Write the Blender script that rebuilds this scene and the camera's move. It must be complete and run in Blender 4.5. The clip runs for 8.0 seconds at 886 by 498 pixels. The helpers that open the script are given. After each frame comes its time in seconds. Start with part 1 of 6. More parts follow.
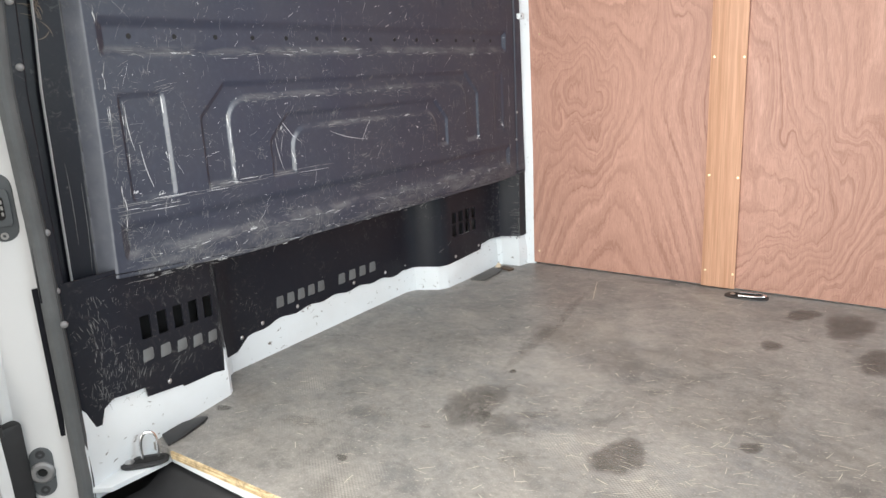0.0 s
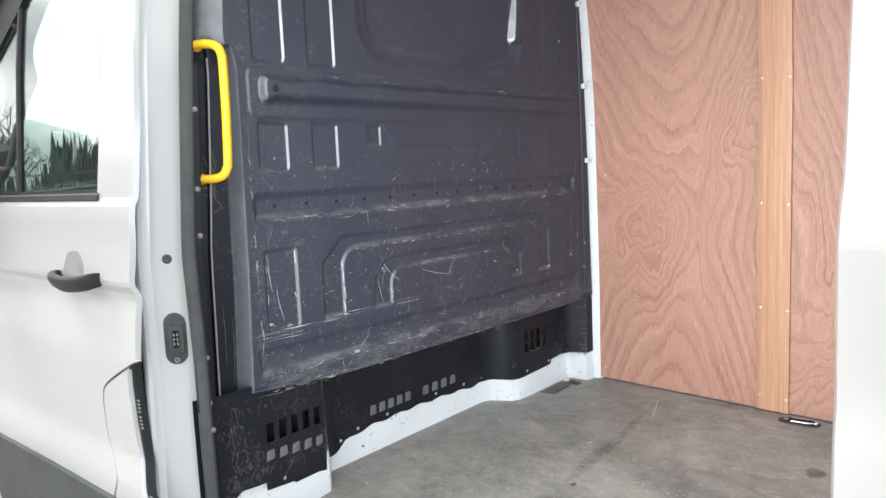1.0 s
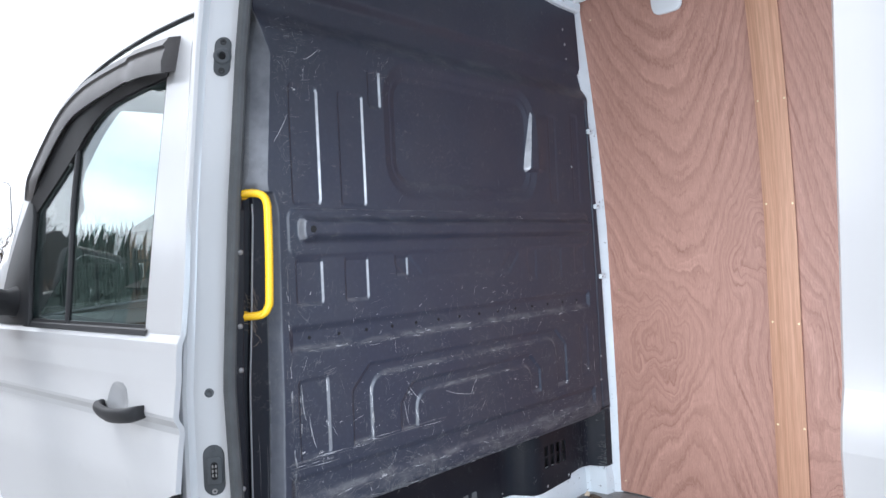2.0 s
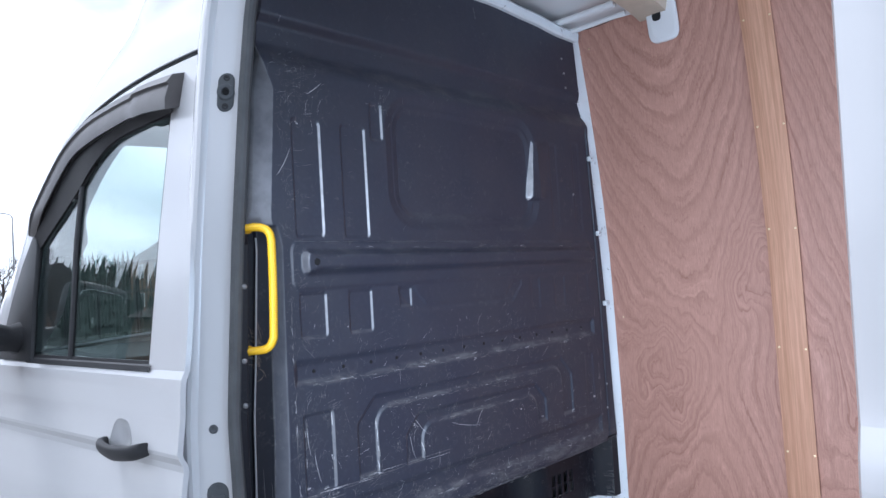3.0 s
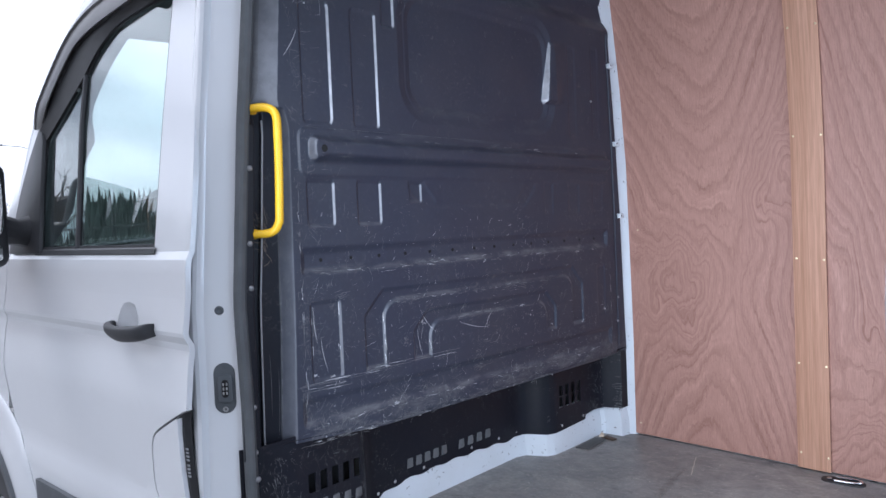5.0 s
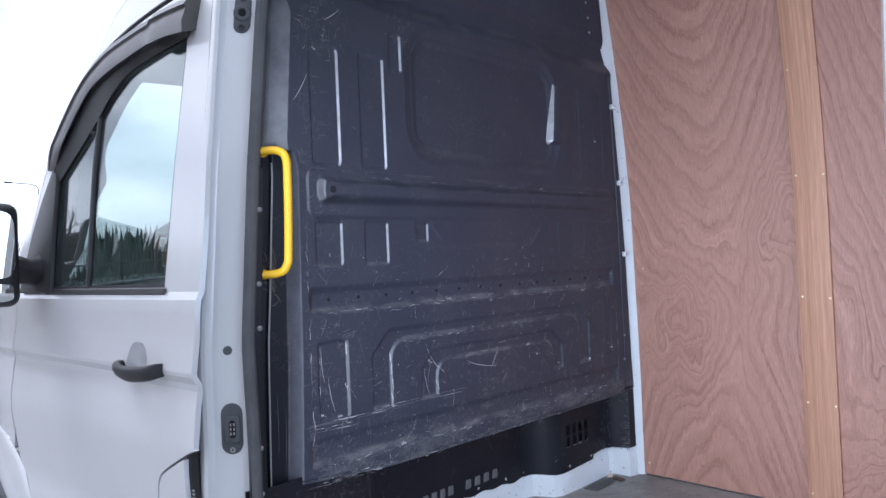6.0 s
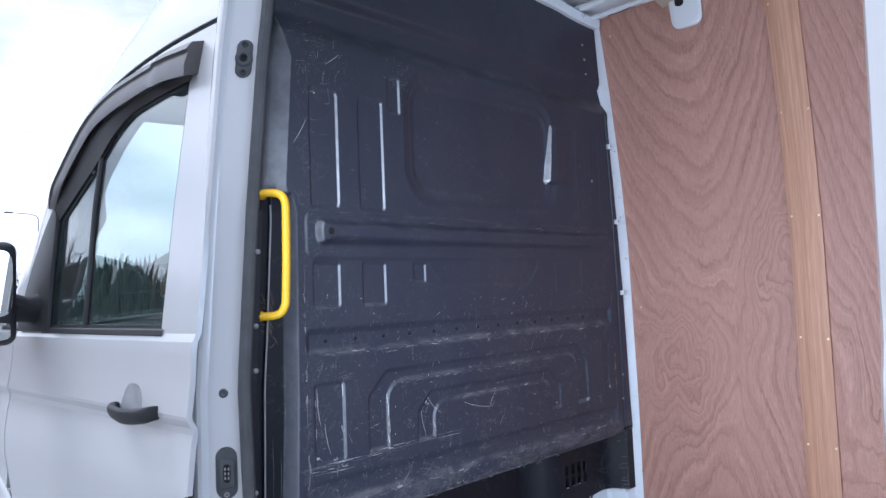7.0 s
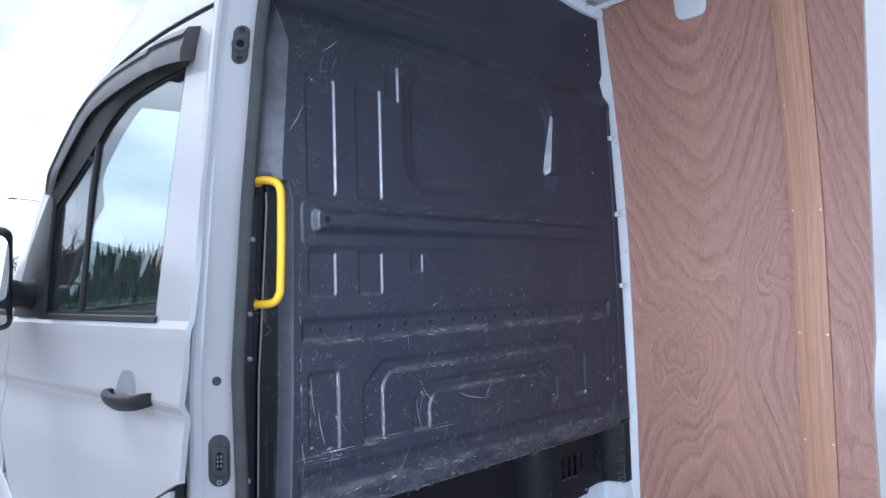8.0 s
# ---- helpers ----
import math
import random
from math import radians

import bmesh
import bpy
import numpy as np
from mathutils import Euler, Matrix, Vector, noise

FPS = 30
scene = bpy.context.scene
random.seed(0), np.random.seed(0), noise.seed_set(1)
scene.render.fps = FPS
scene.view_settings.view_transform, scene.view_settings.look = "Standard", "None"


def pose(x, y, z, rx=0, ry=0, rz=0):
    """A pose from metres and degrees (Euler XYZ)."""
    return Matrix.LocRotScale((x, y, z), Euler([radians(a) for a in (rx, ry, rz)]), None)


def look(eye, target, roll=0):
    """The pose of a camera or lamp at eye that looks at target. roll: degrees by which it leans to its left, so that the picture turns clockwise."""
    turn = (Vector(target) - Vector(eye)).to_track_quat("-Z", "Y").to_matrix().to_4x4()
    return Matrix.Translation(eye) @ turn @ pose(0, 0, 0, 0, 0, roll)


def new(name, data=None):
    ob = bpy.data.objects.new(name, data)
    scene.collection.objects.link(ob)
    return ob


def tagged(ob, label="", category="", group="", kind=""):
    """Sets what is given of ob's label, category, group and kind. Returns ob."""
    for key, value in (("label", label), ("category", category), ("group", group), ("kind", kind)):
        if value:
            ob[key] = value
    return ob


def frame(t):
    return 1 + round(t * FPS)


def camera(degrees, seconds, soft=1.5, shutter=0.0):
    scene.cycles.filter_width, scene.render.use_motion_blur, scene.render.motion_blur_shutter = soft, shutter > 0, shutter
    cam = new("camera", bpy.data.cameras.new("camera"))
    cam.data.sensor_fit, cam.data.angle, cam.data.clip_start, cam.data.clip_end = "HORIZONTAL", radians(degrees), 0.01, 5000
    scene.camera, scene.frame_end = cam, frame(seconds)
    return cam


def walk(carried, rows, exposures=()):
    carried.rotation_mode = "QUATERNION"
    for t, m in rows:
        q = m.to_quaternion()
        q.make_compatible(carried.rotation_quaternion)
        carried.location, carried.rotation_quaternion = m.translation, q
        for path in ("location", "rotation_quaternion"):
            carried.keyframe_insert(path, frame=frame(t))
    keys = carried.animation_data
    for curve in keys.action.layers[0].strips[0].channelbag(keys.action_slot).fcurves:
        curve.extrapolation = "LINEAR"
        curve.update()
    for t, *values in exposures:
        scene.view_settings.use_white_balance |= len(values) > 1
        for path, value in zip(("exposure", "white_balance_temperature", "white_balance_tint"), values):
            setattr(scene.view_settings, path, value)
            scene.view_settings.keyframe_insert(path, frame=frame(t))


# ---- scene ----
cam = camera(65.1, 8.0)
# x runs to the van's rear, y from the open side door into the van, z up from the load floor
PATH = [
    (0, (1.345, -0.499, 0.748), (0.168, 1.043, 0.262), -2.9),
    (0.3, (1.392, -0.55, 0.762), (0.13, 0.935, 0.314), -2.9),
    (0.5, (1.448, -0.606, 0.798), (0.141, 0.857, 0.409), -2.8),
    (1, (1.551, -0.725, 0.929), (0.18, 0.713, 0.701), -2.5),
    (1.5, (1.61, -0.784, 0.988), (0.217, 0.649, 0.895), -2.3),
    (2, (1.591, -0.825, 1.061), (0.2, 0.612, 1.08), -2.7),
    (2.2, (1.587, -0.85, 1.083), (0.198, 0.588, 1.145), -3.0),
    (3.3, (1.582, -0.811, 1.069), (0.193, 0.625, 1.161), -3.5),
    (3.5, (1.575, -0.799, 1.049), (0.177, 0.63, 1.107), -3.2),
    (4, (1.546, -0.787, 0.994), (0.139, 0.635, 0.992), -2.9),
    (4.5, (1.542, -0.783, 0.95), (0.126, 0.629, 0.897), -2.6),
    (4.7, (1.552, -0.786, 0.941), (0.129, 0.617, 0.869), -2.4),
    (5.8, (1.559, -0.805, 0.929), (0.128, 0.591, 0.927), -2.5),
    (6, (1.564, -0.807, 0.945), (0.132, 0.589, 0.979), -2.5),
    (6.5, (1.571, -0.808, 0.974), (0.143, 0.59, 1.064), -2.4),
    (7, (1.573, -0.808, 0.974), (0.148, 0.59, 1.097), -2.3),
    (7.5, (1.575, -0.798, 0.973), (0.147, 0.597, 1.092), -2.0),
    (8, (1.576, -0.786, 0.971), (0.143, 0.606, 1.069), -1.6),
]
EXPOSURES = [(0.0, 0.86, 7200, 9), (0.5, 0.86, 7000, 8), (1.0, 0.88, 6850, 8), (1.6, 0.74, 6500, 10), (2.2, 0.56, 5950, 11), (3.4, 0.26, 5650, 13), (4.5, 0.22, 5750, 14), (6.5, 0.20, 5700, 15), (7.4, 0.22, 5500, 14), (8.0, 0.22, 5500, 14)]
walk(cam, [(t, look(eye, target, roll)) for t, eye, target, roll in PATH], EXPOSURES)

# ---------------------------------------------------------------- world and sun
GROUND = -0.62
world = bpy.data.worlds.new("world")
scene.world = world
world.use_nodes = True
wn, wl = world.node_tree.nodes, world.node_tree.links
wn.clear()
sky = wn.new("ShaderNodeTexSky")
sky.sky_type = "NISHITA"
sky.sun_disc = False
sky.sun_elevation, sky.sun_rotation = radians(51), radians(243)
sky.air_density, sky.dust_density = 1.0, 2.5
wc = wn.new("ShaderNodeTexCoord")
wm = wn.new("ShaderNodeMapping")
wm.inputs["Scale"].default_value = (1.0, 1.0, 2.6)
wnoise = wn.new("ShaderNodeTexNoise")
wnoise.inputs["Scale"].default_value, wnoise.inputs["Detail"].default_value = 2.6, 7
wnoise.inputs["Roughness"].default_value = 0.5
wr = wn.new("ShaderNodeValToRGB")
wr.color_ramp.elements[0].position, wr.color_ramp.elements[0].color = 0.38, (8.6, 9.2, 10.0, 1)
wr.color_ramp.elements[1].position, wr.color_ramp.elements[1].color = 0.60, (20.5, 20.8, 21.2, 1)
wmix = wn.new("ShaderNodeMix")
wmix.data_type = "RGBA"
wmix.inputs[0].default_value = 0.85
wbg = wn.new("ShaderNodeBackground")
wbg.inputs["Strength"].default_value = 0.065
wo = wn.new("ShaderNodeOutputWorld")
wl.new(wc.outputs["Generated"], wm.inputs["Vector"])
wl.new(wm.outputs[0], wnoise.inputs["Vector"])
wl.new(wnoise.outputs["Fac"], wr.inputs[0])
wl.new(sky.outputs[0], wmix.inputs[6])
wdot = wn.new("ShaderNodeVectorMath")
wdot.operation = "DOT_PRODUCT"
wdot.inputs[1].default_value = Vector((-10, -5, 14)).normalized()
wglow = wn.new("ShaderNodeMapRange")
wglow.inputs["From Min"].default_value, wglow.inputs["From Max"].default_value = -0.6, 1.0
wglow.inputs["To Min"].default_value, wglow.inputs["To Max"].default_value = 0.55, 1.45
wlit = wn.new("ShaderNodeVectorMath")
wlit.operation = "SCALE"
wl.new(wc.outputs["Generated"], wdot.inputs[0])
wl.new(wdot.outputs["Value"], wglow.inputs["Value"])
wl.new(wr.outputs[0], wlit.inputs[0])
wl.new(wglow.outputs[0], wlit.inputs["Scale"])
wl.new(wlit.outputs[0], wmix.inputs[7])
wl.new(wmix.outputs[2], wbg.inputs[0])
wl.new(wbg.outputs[0], wo.inputs[0])

sun = new("sun", bpy.data.lights.new("sun", "SUN"))
sun.data.energy, sun.data.angle, sun.data.color = 1.0, radians(20), (1.0, 0.97, 0.92)
sun.matrix_world = look((-10, -5, 14), (0, 0, 0))
# daylight entering by the open side door
daylight = new("daylight", bpy.data.lights.new("daylight", "AREA"))
daylight.data.shape, daylight.data.size, daylight.data.size_y = "RECTANGLE", 1.05, 1.40
daylight.data.energy, daylight.data.color = 11.8, (0.90, 0.955, 1.0)
daylight.data.spread = radians(132)
daylight.matrix_world = look((0.60, 0.03, 0.74), (0.60, 1.0, 0.74))
# fill lamp added at the unseen rear end to light the bulkhead
rear_fill_lamp = new("rear_fill", bpy.data.lights.new("rear_fill", "AREA"))
rear_fill_lamp.data.shape, rear_fill_lamp.data.size, rear_fill_lamp.data.size_y = "RECTANGLE", 1.55, 1.40
rear_fill_lamp.data.energy, rear_fill_lamp.data.color = 26.0, (0.68, 0.86, 1.0)
rear_fill_lamp.matrix_world = look((3.38, 0.93, 1.30), (0.0, 0.93, 1.30))


# ---------------------------------------------------------------- materials
def material(name, color, rough=0.5, metal=0.0, coat=0.0, spec=0.5):
    m = bpy.data.materials.new(name)
    m.use_nodes = True
    b = m.node_tree.nodes["Principled BSDF"]
    b.inputs["Base Color"].default_value = (*color, 1)
    b.inputs["Roughness"].default_value = rough
    b.inputs["Metallic"].default_value = metal
    b.inputs["Coat Weight"].default_value = coat
    b.inputs["Coat Roughness"].default_value = 0.06
    b.inputs["Specular IOR Level"].default_value = spec
    return m


class Nodes:
    """Short hand for wiring one material."""

    def __init__(self, m):
        self.n, self.l = m.node_tree.nodes, m.node_tree.links
        self.b = self.n["Principled BSDF"]
        self.co = self.n.new("ShaderNodeTexCoord").outputs["Object"]

    def link(self, a, b):
        self.l.new(a, b)

    def mapped(self, scale, rot=(0, 0, 0), off=(0, 0, 0)):
        k = self.n.new("ShaderNodeMapping")
        k.inputs["Scale"].default_value = scale
        k.inputs["Rotation"].default_value = [radians(a) for a in rot]
        k.inputs["Location"].default_value = off
        self.link(self.co, k.inputs[0])
        return k.outputs[0]

    def noise(self, scale, detail=4, rough=0.55, distort=0.0, vec=None):
        k = self.n.new("ShaderNodeTexNoise")
        k.inputs["Scale"].default_value, k.inputs["Detail"].default_value = scale, detail
        k.inputs["Roughness"].default_value, k.inputs["Distortion"].default_value = rough, distort
        self.link(vec if vec is not None else self.co, k.inputs["Vector"])
        return k.outputs["Fac"]

    def ramp(self, fac, *stops):
        k = self.n.new("ShaderNodeValToRGB")
        e = k.color_ramp.elements
        while len(e) < len(stops):
            e.new(0.5)
        for s, (p, c) in zip(e, stops):
            s.position = p
            s.color = (c, c, c, 1) if isinstance(c, (int, float)) else (*c, 1)
        self.link(fac, k.inputs[0])
        return k.outputs[0]

    def mix(self, fac, a, b, mode="MIX"):
        k = self.n.new("ShaderNodeMix")
        k.data_type, k.blend_type = "RGBA", mode
        for s, v in ((k.inputs[0], fac), (k.inputs[6], a), (k.inputs[7], b)):
            if isinstance(v, (int, float)):
                s.default_value = v
            elif isinstance(v, tuple):
                s.default_value = (*v, 1)
            else:
                self.link(v, s)
        return k.outputs[2]

    def math(self, op, a, b=0.0):
        k = self.n.new("ShaderNodeMath")
        k.operation = op
        for s, v in ((k.inputs[0], a), (k.inputs[1], b)):
            if isinstance(v, (int, float)):
                s.default_value = v
            else:
                self.link(v, s)
        return k.outputs[0]

    def bump(self, height, strength=0.2, dist=0.002):
        k = self.n.new("ShaderNodeBump")
        k.inputs["Strength"].default_value, k.inputs["Distance"].default_value = strength, dist
        self.link(height, k.inputs["Height"])
        self.link(k.outputs[0], self.b.inputs["Normal"])

    def color(self, c):
        self.link(c, self.b.inputs["Base Color"])

    def rough(self, c):
        self.link(c, self.b.inputs["Roughness"])


def paint_white():
    m = material("white_paint", (0.74, 0.75, 0.77), 0.22, coat=0.6)
    k = Nodes(m)
    dirt = k.ramp(k.noise(3.0, 6, 0.65), (0.45, 0.0), (0.85, 0.16))
    k.color(k.mix(dirt, (0.74, 0.75, 0.77), (0.63, 0.62, 0.60)))
    k.b.inputs["Coat Roughness"].default_value = 0.03
    return m


def paint_sill():
    m = material("scuffed_white_paint", (0.75, 0.76, 0.77), 0.4)
    k = Nodes(m)
    spots = k.ramp(k.noise(46, 3, 0.6, 0.4, k.mapped((1, 1, 1.6))), (0.66, 0.0), (0.72, 1.0))
    haze = k.ramp(k.noise(7, 5, 0.6), (0.4, 0.0), (0.8, 0.3))
    c = k.mix(haze, (0.71, 0.75, 0.79), (0.54, 0.54, 0.53))
    k.color(k.mix(spots, c, (0.16, 0.15, 0.14)))
    return m


def paint_black(name, base, warm, sheen=(0.30, 0.5), coat=0.5, spec=0.5):
    """Semi-gloss dark sheet metal, dusty and scuffed."""
    m = material(name, base, 0.4, spec=spec)
    k = Nodes(m)
    dust = k.ramp(k.noise(4.5, 7, 0.65), (0.35, 0.0), (0.8, 1.0))
    fine = k.ramp(k.noise(70, 3, 0.6), (0.5, 0.0), (0.85, 0.35))
    c = k.mix(dust, base, warm)
    c = k.mix(fine, c, tuple(v * 1.6 for v in warm))
    scr = k.noise(1.0, 2, 0.5, 1.2, k.mapped((30, 26, 95), (34, 0, 0)))
    scr2 = k.noise(1.0, 2, 0.5, 1.5, k.mapped((30, 80, 20), (-22, 0, 0)))
    mask = k.ramp(k.noise(6, 3), (0.50, 0.0), (0.66, 1.0))
    line = k.math("MULTIPLY", k.math("MAXIMUM", k.ramp(scr, (0.735, 0.0), (0.76, 1.0)), k.ramp(scr2, (0.735, 0.0), (0.76, 1.0))), mask)
    # reflected daylight on folds, with some rubbed paint, put in as bright steel
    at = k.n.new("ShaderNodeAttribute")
    at.attribute_name = "door_glint"
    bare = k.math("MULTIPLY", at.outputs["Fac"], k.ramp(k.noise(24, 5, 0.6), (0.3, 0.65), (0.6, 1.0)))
    # blotchy scuffs where loads have rubbed
    scuff = k.math("MULTIPLY", k.ramp(k.noise(34, 7, 0.78, 1.6), (0.56, 0.0), (0.66, 0.75)), k.ramp(k.noise(4.2, 4, 0.6, 0.8), (0.46, 0.0), (0.62, 1.0)))
    c = k.mix(scuff, c, (0.11, 0.11, 0.112))
    # up-facing ledges dull grey: scuffs plus painted light
    ah = k.n.new("ShaderNodeAttribute")
    ah.attribute_name = "scuffed"
    smudge = k.ramp(k.noise(1.0, 6, 0.7, 0.6, k.mapped((1, 9, 26))), (0.44, 0.0), (0.66, 1.0))
    c = k.mix(k.math("MULTIPLY", ah.outputs["Fac"], smudge), c, (0.21, 0.21, 0.215))
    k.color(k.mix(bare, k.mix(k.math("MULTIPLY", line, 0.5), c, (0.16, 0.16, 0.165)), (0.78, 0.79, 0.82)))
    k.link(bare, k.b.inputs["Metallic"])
    k.rough(k.ramp(k.noise(6, 6, 0.7), (0.3, sheen[0]), (0.75, sheen[1])))
    k.bump(k.noise(120, 3), 0.05, 0.0008)
    k.b.inputs["Coat Weight"].default_value = coat
    k.b.inputs["Coat Roughness"].default_value = 0.16
    return m


def plywood(name, seed, light, dark, heart, eyes):
    """Rotary-cut veneer: contour lines of a height field with nested cathedral points about the heart and closed eyes."""
    m = material(name, light, 0.5, spec=0.35)
    k = Nodes(m)
    # slow wander of the figure
    wander = k.noise(1.0, 2, 0.5, 0.0, k.mapped((2.4, 1, 1.2), off=(seed, 0, seed * 0.37)))
    stretch = k.noise(1.0, 2.2, 0.5, 0.3, k.mapped((4.0, 1, 1.5), off=(seed * 1.7, 0, seed)))
    teeth = k.noise(1.0, 3, 0.7, 0, k.mapped((95, 1, 7)))
    sep = k.n.new("ShaderNodeSeparateXYZ")
    k.link(k.co, sep.inputs[0])
    x, z = sep.outputs[0], sep.outputs[2]
    off = k.math("ADD", k.math("SUBTRACT", x, heart), k.math("MULTIPLY", k.math("SUBTRACT", wander, 0.5), 0.13))
    bowl = k.math("SQRT", k.math("ADD", k.math("MULTIPLY", off, off), 0.0016))
    bowl = k.math("ADD", k.math("MULTIPLY", k.math("MULTIPLY", off, off), 70.0), k.math("MULTIPLY", bowl, 14.0))
    w = k.math("SUBTRACT", z, 0.62)
    rise = k.math("MULTIPLY", k.math("SQRT", k.math("ADD", k.math("MULTIPLY", w, w), 0.01)), 18.0)
    f = k.math("SUBTRACT", rise, bowl)
    f = k.math("ADD", f, k.math("MULTIPLY", stretch, 5.0))
    xw = k.math("ADD", x, k.math("MULTIPLY", k.math("SUBTRACT", stretch, 0.5), 0.30))
    zw = k.math("ADD", z, k.math("MULTIPLY", k.math("SUBTRACT", k.noise(1.0, 2, 0.5, 0, k.mapped((9, 1, 4), off=(seed, 0, 7))), 0.5), 0.40))
    for ex, ez, rx, rz, deep in eyes:
        dx = k.math("DIVIDE", k.math("SUBTRACT", xw, ex), rx)
        dz = k.math("DIVIDE", k.math("SUBTRACT", zw, ez), rz)
        r2 = k.math("ADD", k.math("MULTIPLY", dx, dx), k.math("MULTIPLY", dz, dz))
        f = k.math("ADD", f, k.math("MULTIPLY", k.math("POWER", 2.718, k.math("MULTIPLY", r2, -1.0)), deep))
    f = k.math("ADD", f, k.math("MULTIPLY", teeth, 1.3))
    wide = k.math("FRACT", k.math("MULTIPLY", f, 0.42))
    tone = k.ramp(wide, (0.0, 0.0), (0.10, 0.85), (0.45, 1.0), (0.8, 0.5), (1.0, 0.0))
    along = k.n.new("ShaderNodeCombineXYZ")
    k.link(f, along.inputs[0])
    k.link(k.math("MULTIPLY", x, 3.0), along.inputs[1])
    k.link(k.math("MULTIPLY", z, 0.8), along.inputs[2])
    band = k.noise(1.6, 5, 0.72, 0.0, along.outputs[0])
    tone = k.mix(0.60, tone, k.ramp(band, (0.38, 0.0), (0.46, 0.8), (0.53, 0.45), (0.60, 1.0)))
    fleck = k.noise(1.0, 3, 0.7, 0, k.mapped((120, 1, 9)))
    tone = k.mix(0.12, tone, k.ramp(fleck, (0.35, 0.0), (0.65, 1.0)))
    # the figure fades in and out over the sheet
    shown = k.ramp(k.noise(1.0, 3, 0.6, 0.4, k.mapped((4.5, 1, 2.2), off=(seed * 3, 0, 1))), (0.38, 0.65), (0.62, 1.0))
    tone = k.mix(shown, (0.66, 0.66, 0.66), tone)
    pores = k.ramp(k.noise(1.0, 2, 0.6, 0, k.mapped((420, 1, 26))), (0.30, 0.0), (0.62, 1.0))
    broad = k.ramp(k.noise(1.0, 3, 0.5, 0, k.mapped((3.0, 1, 1.2), off=(seed * 2, 0, 3))), (0.3, 0.0), (0.75, 1.0))
    c = k.mix(tone, dark, light)
    c = k.mix(0.14, c, k.mix(broad, dark, light))
    c = k.mix(pores, k.mix(0.35, c, dark), c)
    k.color(c)
    k.rough(k.ramp(band, (0.4, 0.56), (0.6, 0.46)))
    k.bump(pores, 0.06, 0.0008)
    return m


def pine():
    m = material("pine_board", (0.55, 0.36, 0.2), 0.55, spec=0.3)
    k = Nodes(m)
    f = k.noise(1.0, 3, 0.5, 0.4, k.mapped((95, 1, 1.4)))
    g = k.noise(1.0, 2, 0.5, 0, k.mapped((300, 1, 10)))
    c = k.mix(k.ramp(f, (0.35, 0.0), (0.65, 1.0)), (0.49, 0.256, 0.163), (0.62, 0.350, 0.238))
    k.color(k.mix(k.ramp(g, (0.35, 0.35), (0.6, 0.0)), c, (0.33, 0.18, 0.09)))
    k.bump(f, 0.1, 0.001)
    return m


def cut_edge():
    """Sawn edge of a board: thin pale and brown plies, split and dirty."""
    m = material("sawn_edge", (0.55, 0.42, 0.26), 0.7, spec=0.2)
    k = Nodes(m)
    ply = k.noise(1.0, 3, 0.6, 0.5, k.mapped((12, 12, 420)))
    dirt = k.ramp(k.noise(70, 5, 0.7), (0.45, 0.0), (0.7, 0.8))
    c = k.mix(k.ramp(ply, (0.4, 0.0), (0.6, 1.0)), (0.36, 0.25, 0.13), (0.66, 0.52, 0.33))
    k.color(k.mix(dirt, c, (0.16, 0.12, 0.08)))
    k.bump(ply, 0.4, 0.002)
    return m


